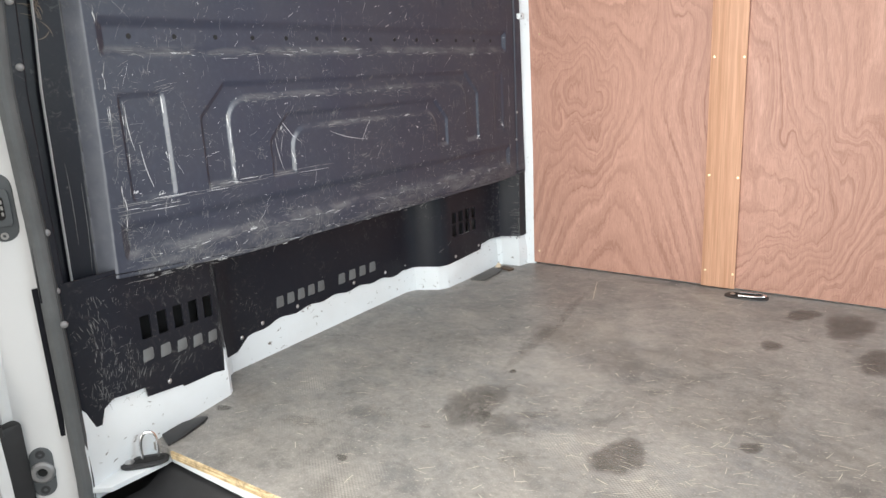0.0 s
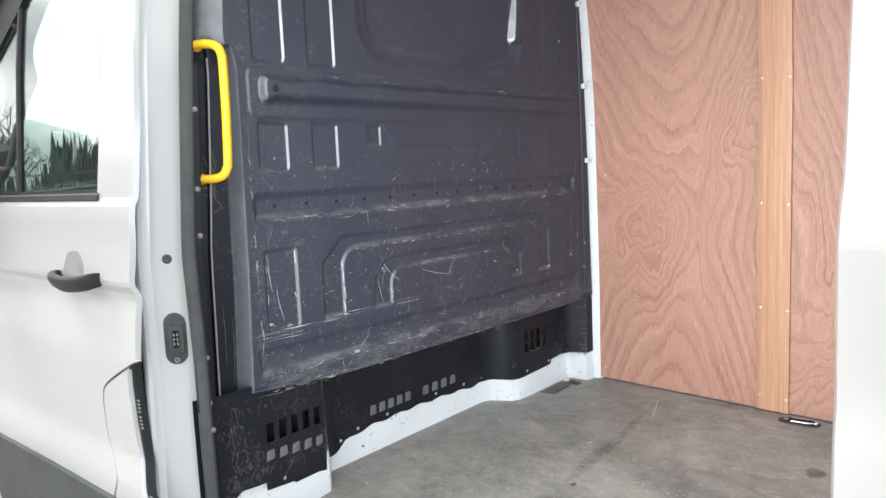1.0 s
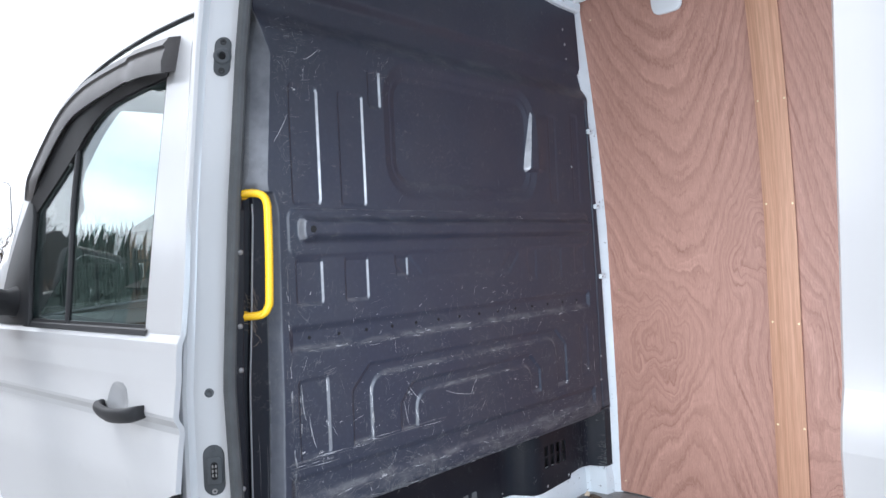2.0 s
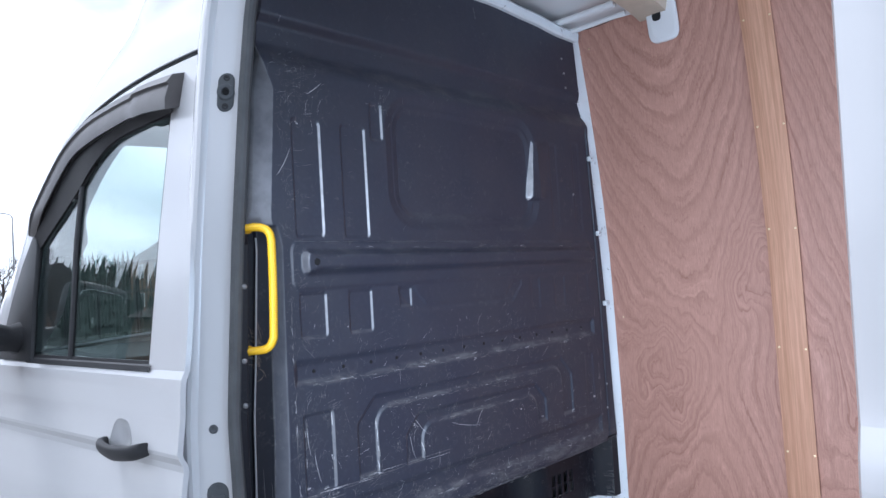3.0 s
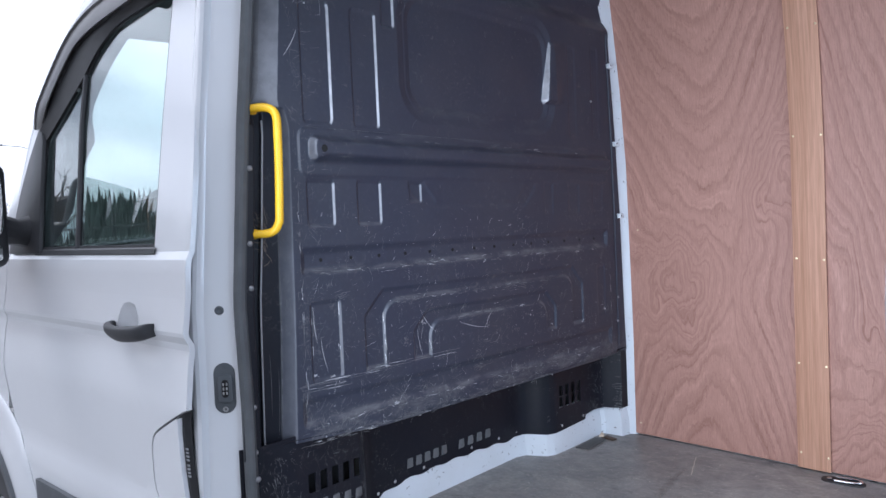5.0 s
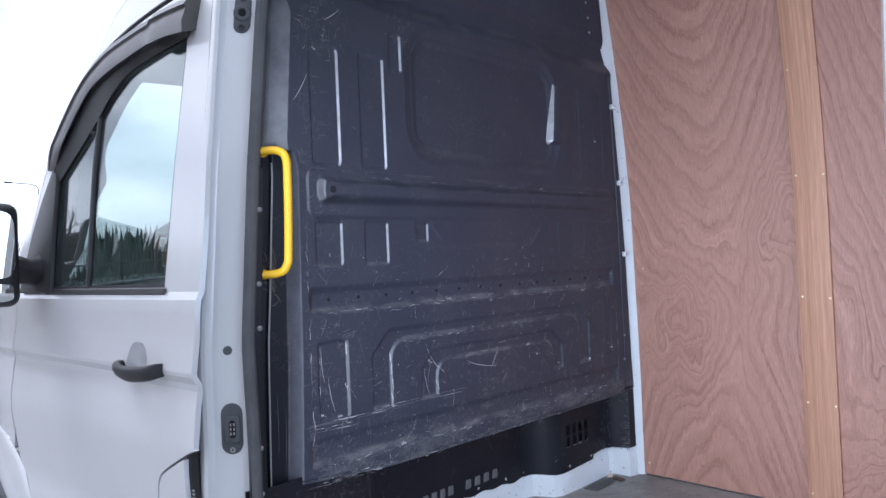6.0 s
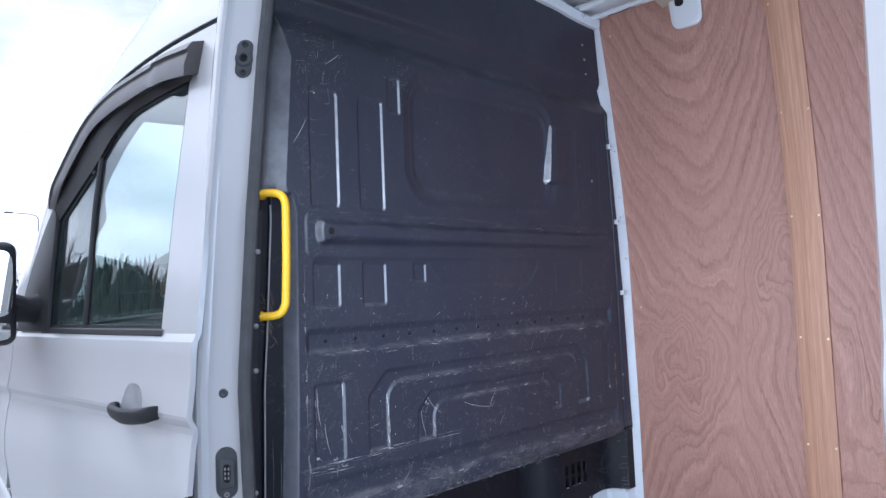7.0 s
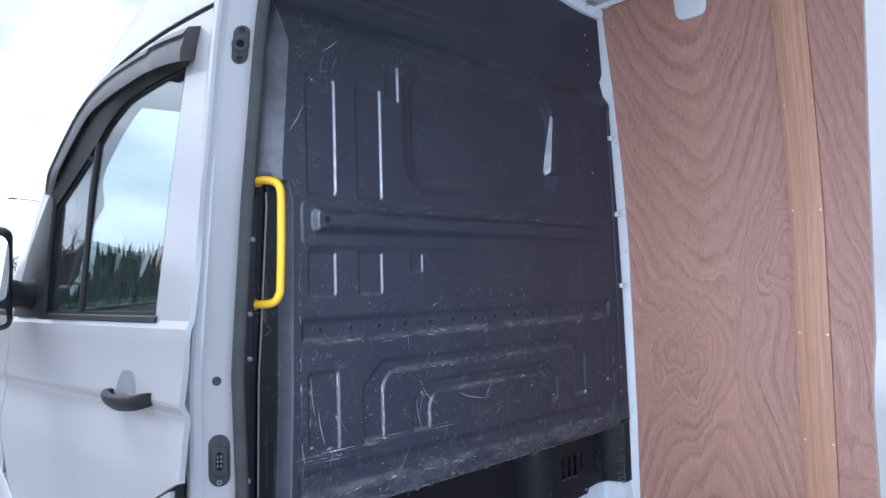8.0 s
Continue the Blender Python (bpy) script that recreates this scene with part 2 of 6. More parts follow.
def deck_board():
    """Grey-brown phenolic deck with a pressed mesh, worn pale, with oil stains."""
    m = material("deck_board", (0.2, 0.19, 0.17), 0.5, spec=0.4)
    k = Nodes(m)
    wear_or_glint = k.ramp(k.noise(3.2, 9, 0.75, 0.5), (0.38, 0.0), (0.62, 1.0))
    mid = k.ramp(k.noise(17, 8, 0.72, 0.6), (0.40, 0.0), (0.62, 1.0))
    wear2 = k.ramp(k.noise(1.0, 7, 0.72, 0.8, k.mapped((14, 26, 1), (0, 0, 14))), (0.48, 0.0), (0.68, 1.0))
    grime = k.ramp(k.noise(60, 6, 0.75), (0.38, 0.0), (0.66, 1.0))
    c = k.mix(wear_or_glint, (0.120, 0.119, 0.118), (0.32, 0.303, 0.288))
    # bluish patches paint the sky's sheen into the deck colour
    c = k.mix(k.ramp(k.noise(1.1, 5, 0.6, 0.5), (0.42, 0.0), (0.60, 0.65)), c, (0.180, 0.193, 0.208))
    c = k.mix(k.math("MULTIPLY", mid, 0.5), c, (0.34, 0.32, 0.295))
    c = k.mix(k.math("MULTIPLY", wear2, 0.45), c, (0.40, 0.375, 0.345))
    c = k.mix(k.math("MULTIPLY", grime, 0.55), c, (0.145, 0.132, 0.122))
    speck = k.ramp(k.noise(210, 4, 0.7), (0.56, 0.0), (0.70, 0.6))
    c = k.mix(speck, c, (0.50, 0.46, 0.42))
    patch = k.ramp(k.noise(2.6, 8, 0.7, 0.8), (0.53, 0.0), (0.66, 0.6))
    c = k.mix(patch, c, (0.135, 0.122, 0.11))
    # small soaked dents
    dent = k.ramp(k.noise(1.0, 5, 0.65, 0.9, k.mapped((11, 16, 1), (0, 0, 20))), (0.60, 0.0), (0.70, 0.6))
    c = k.mix(dent, c, (0.10, 0.094, 0.09))
    fl = k.ramp(k.noise(1.0, 2, 0.5, 1.2, k.mapped((30, 110, 1), (0, 0, 28))), (0.72, 0.0), (0.75, 1.0))
    fl2 = k.ramp(k.noise(1.0, 2, 0.5, 1.0, k.mapped((90, 24, 1), (0, 0, -18))), (0.73, 0.0), (0.76, 1.0))
    c = k.mix(k.math("MULTIPLY", k.math("MAXIMUM", fl, fl2), 0.7), c, (0.60, 0.55, 0.48))
    # pressed wire mesh
    ck = k.n.new("ShaderNodeTexVoronoi")
    ck.inputs["Scale"].default_value, ck.inputs["Randomness"].default_value = 170, 0.0
    k.link(k.mapped((1, 1, 0.0), (0, 0, 40)), ck.inputs["Vector"])
    dots = k.ramp(ck.outputs["Distance"], (0.25, 1.0), (0.6, 0.0))
    printed = k.math("MULTIPLY", dots, k.ramp(k.noise(2.4, 5, 0.65), (0.50, 0.0), (0.66, 0.45)))
    c = k.mix(printed, c, (0.55, 0.51, 0.46))
    k.color(c)
    k.rough(k.ramp(k.noise(5, 6, 0.7), (0.3, 0.34), (0.75, 0.6)))
    k.bump(printed, 0.6, 0.0008)
    return m


def plastic(name, color, rough=0.55):
    m = material(name, color, rough, spec=0.4)
    k = Nodes(m)
    k.color(k.mix(k.ramp(k.noise(8, 6, 0.65), (0.4, 0.0), (0.8, 0.6)), color, tuple(min(1, v * 1.7 + 0.01) for v in color)))
    k.bump(k.noise(260, 2), 0.12, 0.0006)
    return m


def ground_asphalt():
    m = material("asphalt", (0.12, 0.12, 0.12), 0.85)
    k = Nodes(m)
    c = k.mix(k.ramp(k.noise(0.5, 6), (0.35, 0.0), (0.7, 1.0)), (0.20, 0.20, 0.20), (0.30, 0.295, 0.29))
    k.color(k.mix(k.ramp(k.noise(90, 2), (0.4, 0.0), (0.7, 0.5)), c, (0.3, 0.29, 0.28)))
    k.bump(k.noise(120, 2), 0.4, 0.004)
    return m


def glass(name, tint, ior=1.5):
    m = bpy.data.materials.new(name)
    m.use_nodes = True
    n, l = m.node_tree.nodes, m.node_tree.links
    n.clear()
    o = n.new("ShaderNodeOutputMaterial")
    t = n.new("ShaderNodeBsdfTransparent")
    t.inputs[0].default_value = (*tint, 1)
    g = n.new("ShaderNodeBsdfGlossy")
    g.inputs["Roughness"].default_value = 0.01
    w = n.new("ShaderNodeLayerWeight")
    w.inputs[0].default_value = 0.5
    p = n.new("ShaderNodeMath")
    p.operation, p.inputs[1].default_value = "POWER", 4.0
    f = n.new("ShaderNodeMath")
    f.operation, f.inputs[1].default_value, f.inputs[2].default_value = "MULTIPLY_ADD", 1.1, 0.08
    l.new(w.outputs["Facing"], p.inputs[0])
    l.new(p.outputs[0], f.inputs[0])
    mx = n.new("ShaderNodeMixShader")
    l.new(f.outputs[0], mx.inputs[0])
    l.new(t.outputs[0], mx.inputs[1])
    l.new(g.outputs[0], mx.inputs[2])
    l.new(mx.outputs[0], o.inputs[0])
    return m


def brick_house(name, a):
    m = material(name, a, 0.85)
    k = Nodes(m)
    k.color(k.mix(k.ramp(k.noise(1.2, 6), (0.35, 0.0), (0.7, 0.6)), a, tuple(v * 0.6 for v in a)))
    return m


WHITE = paint_white()
SILL = paint_sill()
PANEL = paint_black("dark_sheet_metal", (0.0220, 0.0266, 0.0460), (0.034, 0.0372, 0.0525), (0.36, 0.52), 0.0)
KICK = paint_black("black_kick_panel", (0.0080, 0.0092, 0.0158), (0.0125, 0.0132, 0.0180), (0.35, 0.5), 0.0, 0.25)
PLY_A = plywood("red_plywood", 3.7, (0.590, 0.338, 0.265), (0.240, 0.110, 0.082), 0.325, ((0.235, 0.68, 0.12, 0.19, -13.0), (0.25, 0.44, 0.05, 0.16, -2.5), (0.63, 1.05, 0.09, 0.15, -11.0), (0.45, 0.60, 0.035, 0.16, 2.5)))
PLY_B = plywood("red_plywood_pale", 11.3, (0.590, 0.338, 0.265), (0.240, 0.110, 0.082), 1.22, ((0.98, 0.30, 0.17, 0.20, -14.0), (1.12, 0.62, 0.10, 0.14, 4.0), (0.86, 0.75, 0.07, 0.2, -3.5), (1.45, 0.4, 0.12, 0.22, -5.0)))
PINE = pine()
DECK = deck_board()
RUBBER = plastic("grey_rubber", (0.05, 0.052, 0.056), 0.6)
BLACK = plastic("black_plastic", (0.022, 0.022, 0.024), 0.5)
GREYPLASTIC = plastic("grey_plastic", (0.085, 0.092, 0.10), 0.55)
DARKGREY = plastic("dark_trim", (0.035, 0.036, 0.04), 0.45)
YELLOW = material("yellow_paint", (0.82, 0.48, 0.010), 0.38, coat=0.2)
STEEL = material("zinc_steel", (0.55, 0.55, 0.56), 0.32, 1.0)
DULLBOLT = material("dull_bolt", (0.30, 0.30, 0.31), 0.55, 0.6)
CHROME = material("bright_wire", (0.75, 0.75, 0.76), 0.15, 1.0)
SCREW = material("brass_screw", (0.75, 0.62, 0.40), 0.35, 0.8)
LOUVRE_LIT = plastic("lit_louvre_grey", (0.11, 0.115, 0.12), 0.45)
PALE = material("scratched_pale", (0.52, 0.53, 0.55), 0.5)
SCUFFPALE = material("kick_scuff", (0.155, 0.157, 0.162), 0.55)
DULL = material("dull_scuff", (0.17, 0.172, 0.178), 0.6)
ORANGE = material("orange_reflector", (0.85, 0.22, 0.02), 0.25, coat=0.6)
# near-black that stands in for the darkness inside holes and gaps
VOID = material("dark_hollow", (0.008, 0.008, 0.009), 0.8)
EDGE = cut_edge()
FELT = plastic("grey_headliner", (0.42, 0.43, 0.44), 0.9)
SEATCLOTH = plastic("seat_cloth", (0.05, 0.052, 0.055), 0.9)
GLASS = glass("tinted_glass", (0.79, 0.87, 0.86))
CLEAR = glass("clear_glass", (0.89, 0.94, 0.93))
MIRROR = material("mirror_glass", (0.9, 0.9, 0.9), 0.02, 1.0)
ASPHALT = ground_asphalt()
BARK = plastic("bark", (0.07, 0.055, 0.045), 0.9)
FENCE = material("dark_steel_fence", (0.035, 0.04, 0.04), 0.6)
WALLBRICK = brick_house("brick_wall", (0.22, 0.13, 0.09))
TILE = brick_house("roof_tile", (0.09, 0.075, 0.07))
FADED = material("faded_print", (0.32, 0.32, 0.33), 0.6)
STICKER = material("white_sticker", (0.7, 0.7, 0.7), 0.5)


# ---------------------------------------------------------------- mesh helpers
def obj(name, bm, mat, parent=None, label="", sharp=35):
    me = bpy.data.meshes.new(name)
    bm.normal_update()
    bm.to_mesh(me)
    bm.free()
    for p in me.polygons:
        p.use_smooth = True
    me.set_sharp_from_angle(angle=radians(sharp))
    me.materials.append(mat)
    ob = new(name, me)
    if parent is not None:
        ob.parent = parent
    if label:
        tagged(ob, label)
    return ob


def part(name, bm, mat, parent, label="", sharp=35):
    return obj(name, bm, mat, parent, label, sharp)


def thing(name, label, category, group="", kind="", at=(0, 0, 0)):
    e = new(name)
    e.empty_display_size = 0.1
    e.location = at
    return tagged(e, label, category, group, kind)


def box(bm, x0, x1, y0, y1, z0, z1, bevel=0.0, seg=2):
    r = bmesh.ops.create_cube(bm, size=1.0)
    for v in r["verts"]:
        v.co = Vector((x0 + (v.co.x + 0.5) * (x1 - x0), y0 + (v.co.y + 0.5) * (y1 - y0), z0 + (v.co.z + 0.5) * (z1 - z0)))
    if bevel:
        es = list({e for v in r["verts"] for e in v.link_edges})
        bmesh.ops.bevel(bm, geom=es, offset=bevel, segments=seg, profile=0.5, affect="EDGES")
    return bm


def frame_of(axis):
    a = Vector(axis).normalized()
    u = a.orthogonal().normalized()
    return a, u, a.cross(u)


def rod(bm, pts, r, seg=8, caps=True):
    """A tube along points; r may be one radius or one for each point."""
    pts = [Vector(p) for p in pts]
    rs = r if isinstance(r, (list, tuple)) else [r] * len(pts)
    rings, u = [], None
    for i, p in enumerate(pts):
        d = (pts[min(i + 1, len(pts) - 1)] - pts[max(i - 1, 0)]).normalized()
        if u is None:
            u = d.orthogonal().normalized()
        u = (u - d * u.dot(d)).normalized()
        w = d.cross(u)
        rings.append([bm.verts.new(p + rs[i] * (math.cos(a) * u + math.sin(a) * w)) for a in [2 * math.pi * k / seg for k in range(seg)]])
    for a, b in zip(rings, rings[1:]):
        for k in range(seg):
            bm.faces.new((a[k], a[(k + 1) % seg], b[(k + 1) % seg], b[k]))
    if caps:
        bm.faces.new(rings[0][::-1])
        bm.faces.new(rings[-1])
    return bm


def lathe(bm, center, axis, profile, seg=16):
    """Rings of (distance along the axis, radius)."""
    c = Vector(center)
    a, u, w = frame_of(axis)
    rings = []
    for d, r in profile:
        rings.append([bm.verts.new(c + a * d + max(r, 1e-5) * (math.cos(t) * u + math.sin(t) * w)) for t in [2 * math.pi * k / seg for k in range(seg)]])
    for p, q in zip(rings, rings[1:]):
        for k in range(seg):
            bm.faces.new((p[k], p[(k + 1) % seg], q[(k + 1) % seg], q[k]))
    bm.faces.new(rings[0][::-1])
    bm.faces.new(rings[-1])
    return bm


def dome(bm, center, axis, r, h):
    return lathe(bm, center, axis, [(-0.002, r), (h * 0.35, r), (h * 0.75, r * 0.75), (h, r * 0.3)], 10)


def plate(bm, outline, to_world, thick, bevel=0.0):
    """A flat outline of (a, b) pairs, thickened: to_world(a, b, depth)."""
    lo = [bm.verts.new(to_world(a, b, 0)) for a, b in outline]
    hi = [bm.verts.new(to_world(a, b, thick)) for a, b in outline]
    n = len(outline)
    bm.faces.new(lo[::-1])
    top = bm.faces.new(hi)
    for i in range(n):
        bm.faces.new((lo[i], lo[(i + 1) % n], hi[(i + 1) % n], hi[i]))
    bmesh.ops.recalc_face_normals(bm, faces=bm.faces)
    if bevel:
        bmesh.ops.bevel(bm, geom=list(top.edges), offset=bevel, segments=2, profile=0.5, affect="EDGES")
    return bm


def oval(ca, cb, ra, rb, n=20, p=2.0):
    out = []
    for i in range(n):
        t = 2 * math.pi * i / n
        c, s = math.cos(t), math.sin(t)
        out.append((ca + ra * math.copysign(abs(c) ** (2 / p), c), cb + rb * math.copysign(abs(s) ** (2 / p), s)))
    return out


def capsule(ca, cb, ra, rb, n=8):
    """Upright capsule, half width ra, half height rb."""
    out = []
    for i in range(n + 1):
        t = math.pi * i / n
        out.append((ca + ra * math.cos(t), cb + rb - ra + ra * math.sin(t)))
    for i in range(n + 1):
        t = math.pi + math.pi * i / n
        out.append((ca + ra * math.cos(t), cb - rb + ra + ra * math.sin(t)))
    return out


def smooth_line(pts, n=6):
    """Catmull-Rom through 2D or 3D points."""
    P = [Vector(p) for p in pts]
    out = []
    for i in range(len(P) - 1):
        a, b, c, d = P[max(i - 1, 0)], P[i], P[i + 1], P[min(i + 2, len(P) - 1)]
        for k in range(n):
            t = k / n
            out.append(0.5 * (2 * b + (c - a) * t + (2 * a - 5 * b + 4 * c - d) * t * t + (3 * b - a - 3 * c + d) * t ** 3))
    out.append(P[-1])
    return [tuple(v) for v in out]


def lerp_table(table, v):
    return float(np.interp(v, [a for a, _ in table], [b for _, b in table]))


# outward swell of the van's side by height
SWELL = [(-0.62, -0.03), (-0.15, 0.02), (0.0, 0.034), (0.20, 0.036), (0.27, 0.024), (0.515, 0.030), (0.62, 0.019), (0.655, 0.013), (0.672, 0.015), (0.690, 0.025), (0.70, 0.027),
         (0.784, 0.016), (0.850, 0.013), (0.876, 0.009), (0.896, 0.0), (1.25, -0.046), (1.6, -0.10), (1.8, -0.14), (1.95, -0.20), (2.1, -0.32), (2.2, -0.55)]


def side_y(x, z, out=0.0):
    """The outer skin of the door side; it widens a little towards the nose."""
    return -0.055 + 0.069 * max(min(x, 0.0), -1.45) + 0.12 * max(0.0, -1.45 - x) ** 2 - lerp_table(SWELL, z) - out


CENTRE = 0.935


def far_y(x, z, out=0.0):
    return 2 * CENTRE - side_y(x, z, out)


def skin(bm, outline, holes=(), thick=0.02, out=0.0, y_of=side_y, cut=0.06, x_step=0.15):
    """A sheet of the van's side: an outline of (x, z), with holes, bent over the side's swell and thickened inwards."""
    edges = []
    for loop in (outline, *holes):
        vs = [bm.verts.new((a, 0, b)) for a, b in loop]
        edges += [bm.edges.new((vs[i], vs[(i + 1) % len(vs)])) for i in range(len(vs))]
    bmesh.ops.triangle_fill(bm, edges=edges, use_beauty=True, use_dissolve=False)
    zs = sorted({round(a, 3) for a, _ in SWELL} | {round(-0.6 + cut * i, 3) for i in range(int(2.9 / cut))})
    lo, hi = min(b for _, b in outline), max(b for _, b in outline)
    for z in zs:
        if lo + 0.003 < z < hi - 0.003:
            bmesh.ops.bisect_plane(bm, geom=bm.verts[:] + bm.edges[:] + bm.faces[:], plane_co=(0, 0, z), plane_no=(0, 0, 1))
    lo, hi = min(a for a, _ in outline), max(a for a, _ in outline)
    x = math.floor(lo / x_step) * x_step
    while x < hi:
        if x > lo + 0.003:
            bmesh.ops.bisect_plane(bm, geom=bm.verts[:] + bm.edges[:] + bm.faces[:], plane_co=(x, 0, 0), plane_no=(1, 0, 0))
        x += x_step
    bmesh.ops.remove_doubles(bm, verts=bm.verts, dist=0.0005)
    inward = -1 if y_of is far_y else 1
    faces = bm.faces[:]
    r = bmesh.ops.extrude_face_region(bm, geom=faces, use_keep_orig=True)
    back = {v for v in r["geom"] if isinstance(v, bmesh.types.BMVert)}
    for v in bm.verts:
        y = y_of(v.co.x, v.co.z, out)
        v.co.y = y + (inward * thick if v in back else 0)
    bmesh.ops.recalc_face_normals(bm, faces=bm.faces)
    return bm


def bent(x, z, out, y_of=side_y):
    return (x, y_of(x, z, out), z)


def sheet(bm, us, vs, f):
    """A grid surface of f(u, v)."""
    g = [[bm.verts.new(f(u, v)) for v in vs] for u in us]
    for i in range(len(us) - 1):
        for j in range(len(vs) - 1):
            bm.faces.new((g[i][j], g[i + 1][j], g[i + 1][j + 1], g[i][j + 1]))
    return bm


def thicken(bm, d):
    bm.normal_update()
    bmesh.ops.solidify(bm, geom=bm.faces[:], thickness=d)
    return bm


def even(a, b, n):
    return [a + (b - a) * i / n for i in range(n + 1)]


def lean(z):
    return lerp_table([(-0.3, -0.03), (0.0, -0.015), (0.5, 0.0), (0.75, 0.0), (1.2, 0.034), (1.6, 0.074), (1.8, 0.10), (2.0, 0.135), (2.12, 0.17)], z)


def spread(z):
    """The pillar's foot is wider than its head."""
    return lerp_table([(-0.3, 0.024), (0.0, 0.022), (0.35, 0.011), (0.8, 0.0)], z)


# ================================================================ the load space
# ---------------------------------------------------------------- floor
floor = tagged(new("floor"), "worn grey-brown phenolic plywood load floor with oil stains", "floor", kind="structure")
KNEES = [(0.00, 0.03), (0.05, 0.018), (0.10, 0.002), (0.19, -0.008), (0.44, -0.058), (0.455, -0.072), (0.472, -0.13), (0.53, -0.168), (0.88, -0.184), (1.305, -0.204), (1.345, -0.19),
         (1.388, -0.115), (1.42, -0.10), (1.53, -0.10), (1.765, -0.108), (1.782, -0.095), (1.79, -0.02), (1.86, -0.008)]


def sill_x(y):
    return lerp_table(KNEES, y)


DECK_EDGE = 0.20
bm = bmesh.new()
outline = [(sill_x(y) - 0.003, y) for y in [DECK_EDGE] + [k for k, _ in KNEES if k > DECK_EDGE]] + [(3.4, 1.86), (3.4, 0.06), (1.45, 0.06), (1.36, 0.30), (0.9, 0.235)]
plate(bm, outline, lambda a, b, d: (a, b, d - 0.018), 0.018)
deck = part("deck", bm, DECK, floor, "grey-brown anti-slip plywood deck")
bm = bmesh.new()
plate(bm, [(0.055, DECK_EDGE - 0.0015), (0.9, 0.2335), (1.36, 0.2985), (1.36, 0.303), (0.9, 0.24), (0.055, DECK_EDGE + 0.004)], lambda a, b, d: (a, b, d - 0.0175), 0.0165)
part("deck_edge", bm, EDGE, floor, "splintered bare plywood edge")
# painted sheet under the deck, black plastic tread in the doorway
bm = bmesh.new()
box(bm, -0.25, 3.4, 0.205, 1.9, -0.032, -0.0185)
part("floor_pan", bm, SILL, floor, "white painted floor pan")
bm = bmesh.new()
plate(bm, [(-0.05, 0.03), (0.010, 0.04), (0.046, 0.07), (0.050, 0.19), (0.045, 0.205), (-0.05, 0.205)], lambda a, b, d: (a, b, d - 0.03), 0.011, 0.003)
part("ledge", bm, SILL, floor, "white painted ledge at the doorway")
bm = bmesh.new()
sheet(bm, even(0.03, 1.40, 30), [-0.06, -0.045, 0.0, 0.08, 0.15, 0.19, 0.21, 0.212], lambda x, y: (x, y, -0.036 - (0.25 if y < -0.05 else 0.030 if y < 0.17 else 0.006)))
thicken(bm, 0.004)
part("step_tread", bm, BLACK, floor, "black plastic step tread")
# oil stains lie on the deck as thin films with ragged edges
rng = random.Random(5)
# centre, half axes along and across, soak
STAINS = [((0.49, 0.715), (0.066, 0.0), (0.0, 0.10), 0.85), ((0.585, 0.66), (0.085, -0.02), (0.01, 0.04), 0.6), ((0.861, 0.673), (0.046, 0.029), (-0.023, 0.054), 1.0),
          ((0.983, 1.404), (0.023, 0.014), (-0.008, 0.035), 0.9), ((1.008, 1.694), (0.041, 0.022), (-0.008, 0.045), 1.0), ((1.135, 1.65), (0.064, 0.036), (-0.012, 0.088), 0.95),
          ((1.155, 1.509), (0.028, 0.016), (-0.004, 0.025), 0.5), ((1.25, 1.43), (0.06, 0.03), (-0.009, 0.09), 1.0), ((1.067, 0.839), (0.017, 0.010), (-0.006, 0.022), 1.0),
          ((1.139, 0.847), (0.015, 0.009), (-0.003, 0.016), 0.5), ((1.076, 1.042), (0.022, 0.014), (-0.023, 0.11), 0.4), ((0.625, 0.733), (0.027, 0.016), (-0.010, 0.016), 0.6),
          ((0.458, 0.57), (0.012, 0.007), (-0.006, 0.008), 0.6), ((0.472, 0.915), (0.008, 0.005), (-0.005, 0.008), 1.2), ((0.69, 0.55), (0.035, 0.018), (-0.02, 0.035), 0.45),
          ((0.425, 1.10), (0.030, 0.004), (-0.018, 0.16), 0.55), ((0.385, 1.42), (0.016, 0.002), (-0.035, 0.20), 0.5), ((0.20, 0.44), (0.06, 0.01), (0.0, 0.03), 0.5),
          ((-0.015, 0.385), (0.02, 0.0), (0.0, 0.012), 1.1), ((0.39, 0.376), (0.014, 0.0), (0.0, 0.009), 1.1), ((0.16, 0.95), (0.03, 0.02), (-0.05, 0.22), 0.35), ((0.30, 0.55), (0.06, 0.03), (-0.03, 0.05), 0.4)]


def stain_material():
    m = bpy.data.materials.new("oil_film")
    m.use_nodes = True
    k = Nodes(m)
    k.b.inputs["Base Color"].default_value = (0.085, 0.072, 0.062, 1)
    k.b.inputs["Roughness"].default_value = 0.42
    at = k.n.new("ShaderNodeAttribute")
    at.attribute_name = "soak"
    edge = k.math("SUBTRACT", at.outputs["Fac"], k.math("MULTIPLY", k.noise(42, 6, 0.7), 0.55))
    k.link(k.math("MULTIPLY", k.ramp(edge, (0.0, 0.0), (0.55, 0.46)), k.ramp(k.noise(140, 4, 0.7), (0.3, 0.7), (0.6, 1.0))), k.b.inputs["Alpha"])
    return m


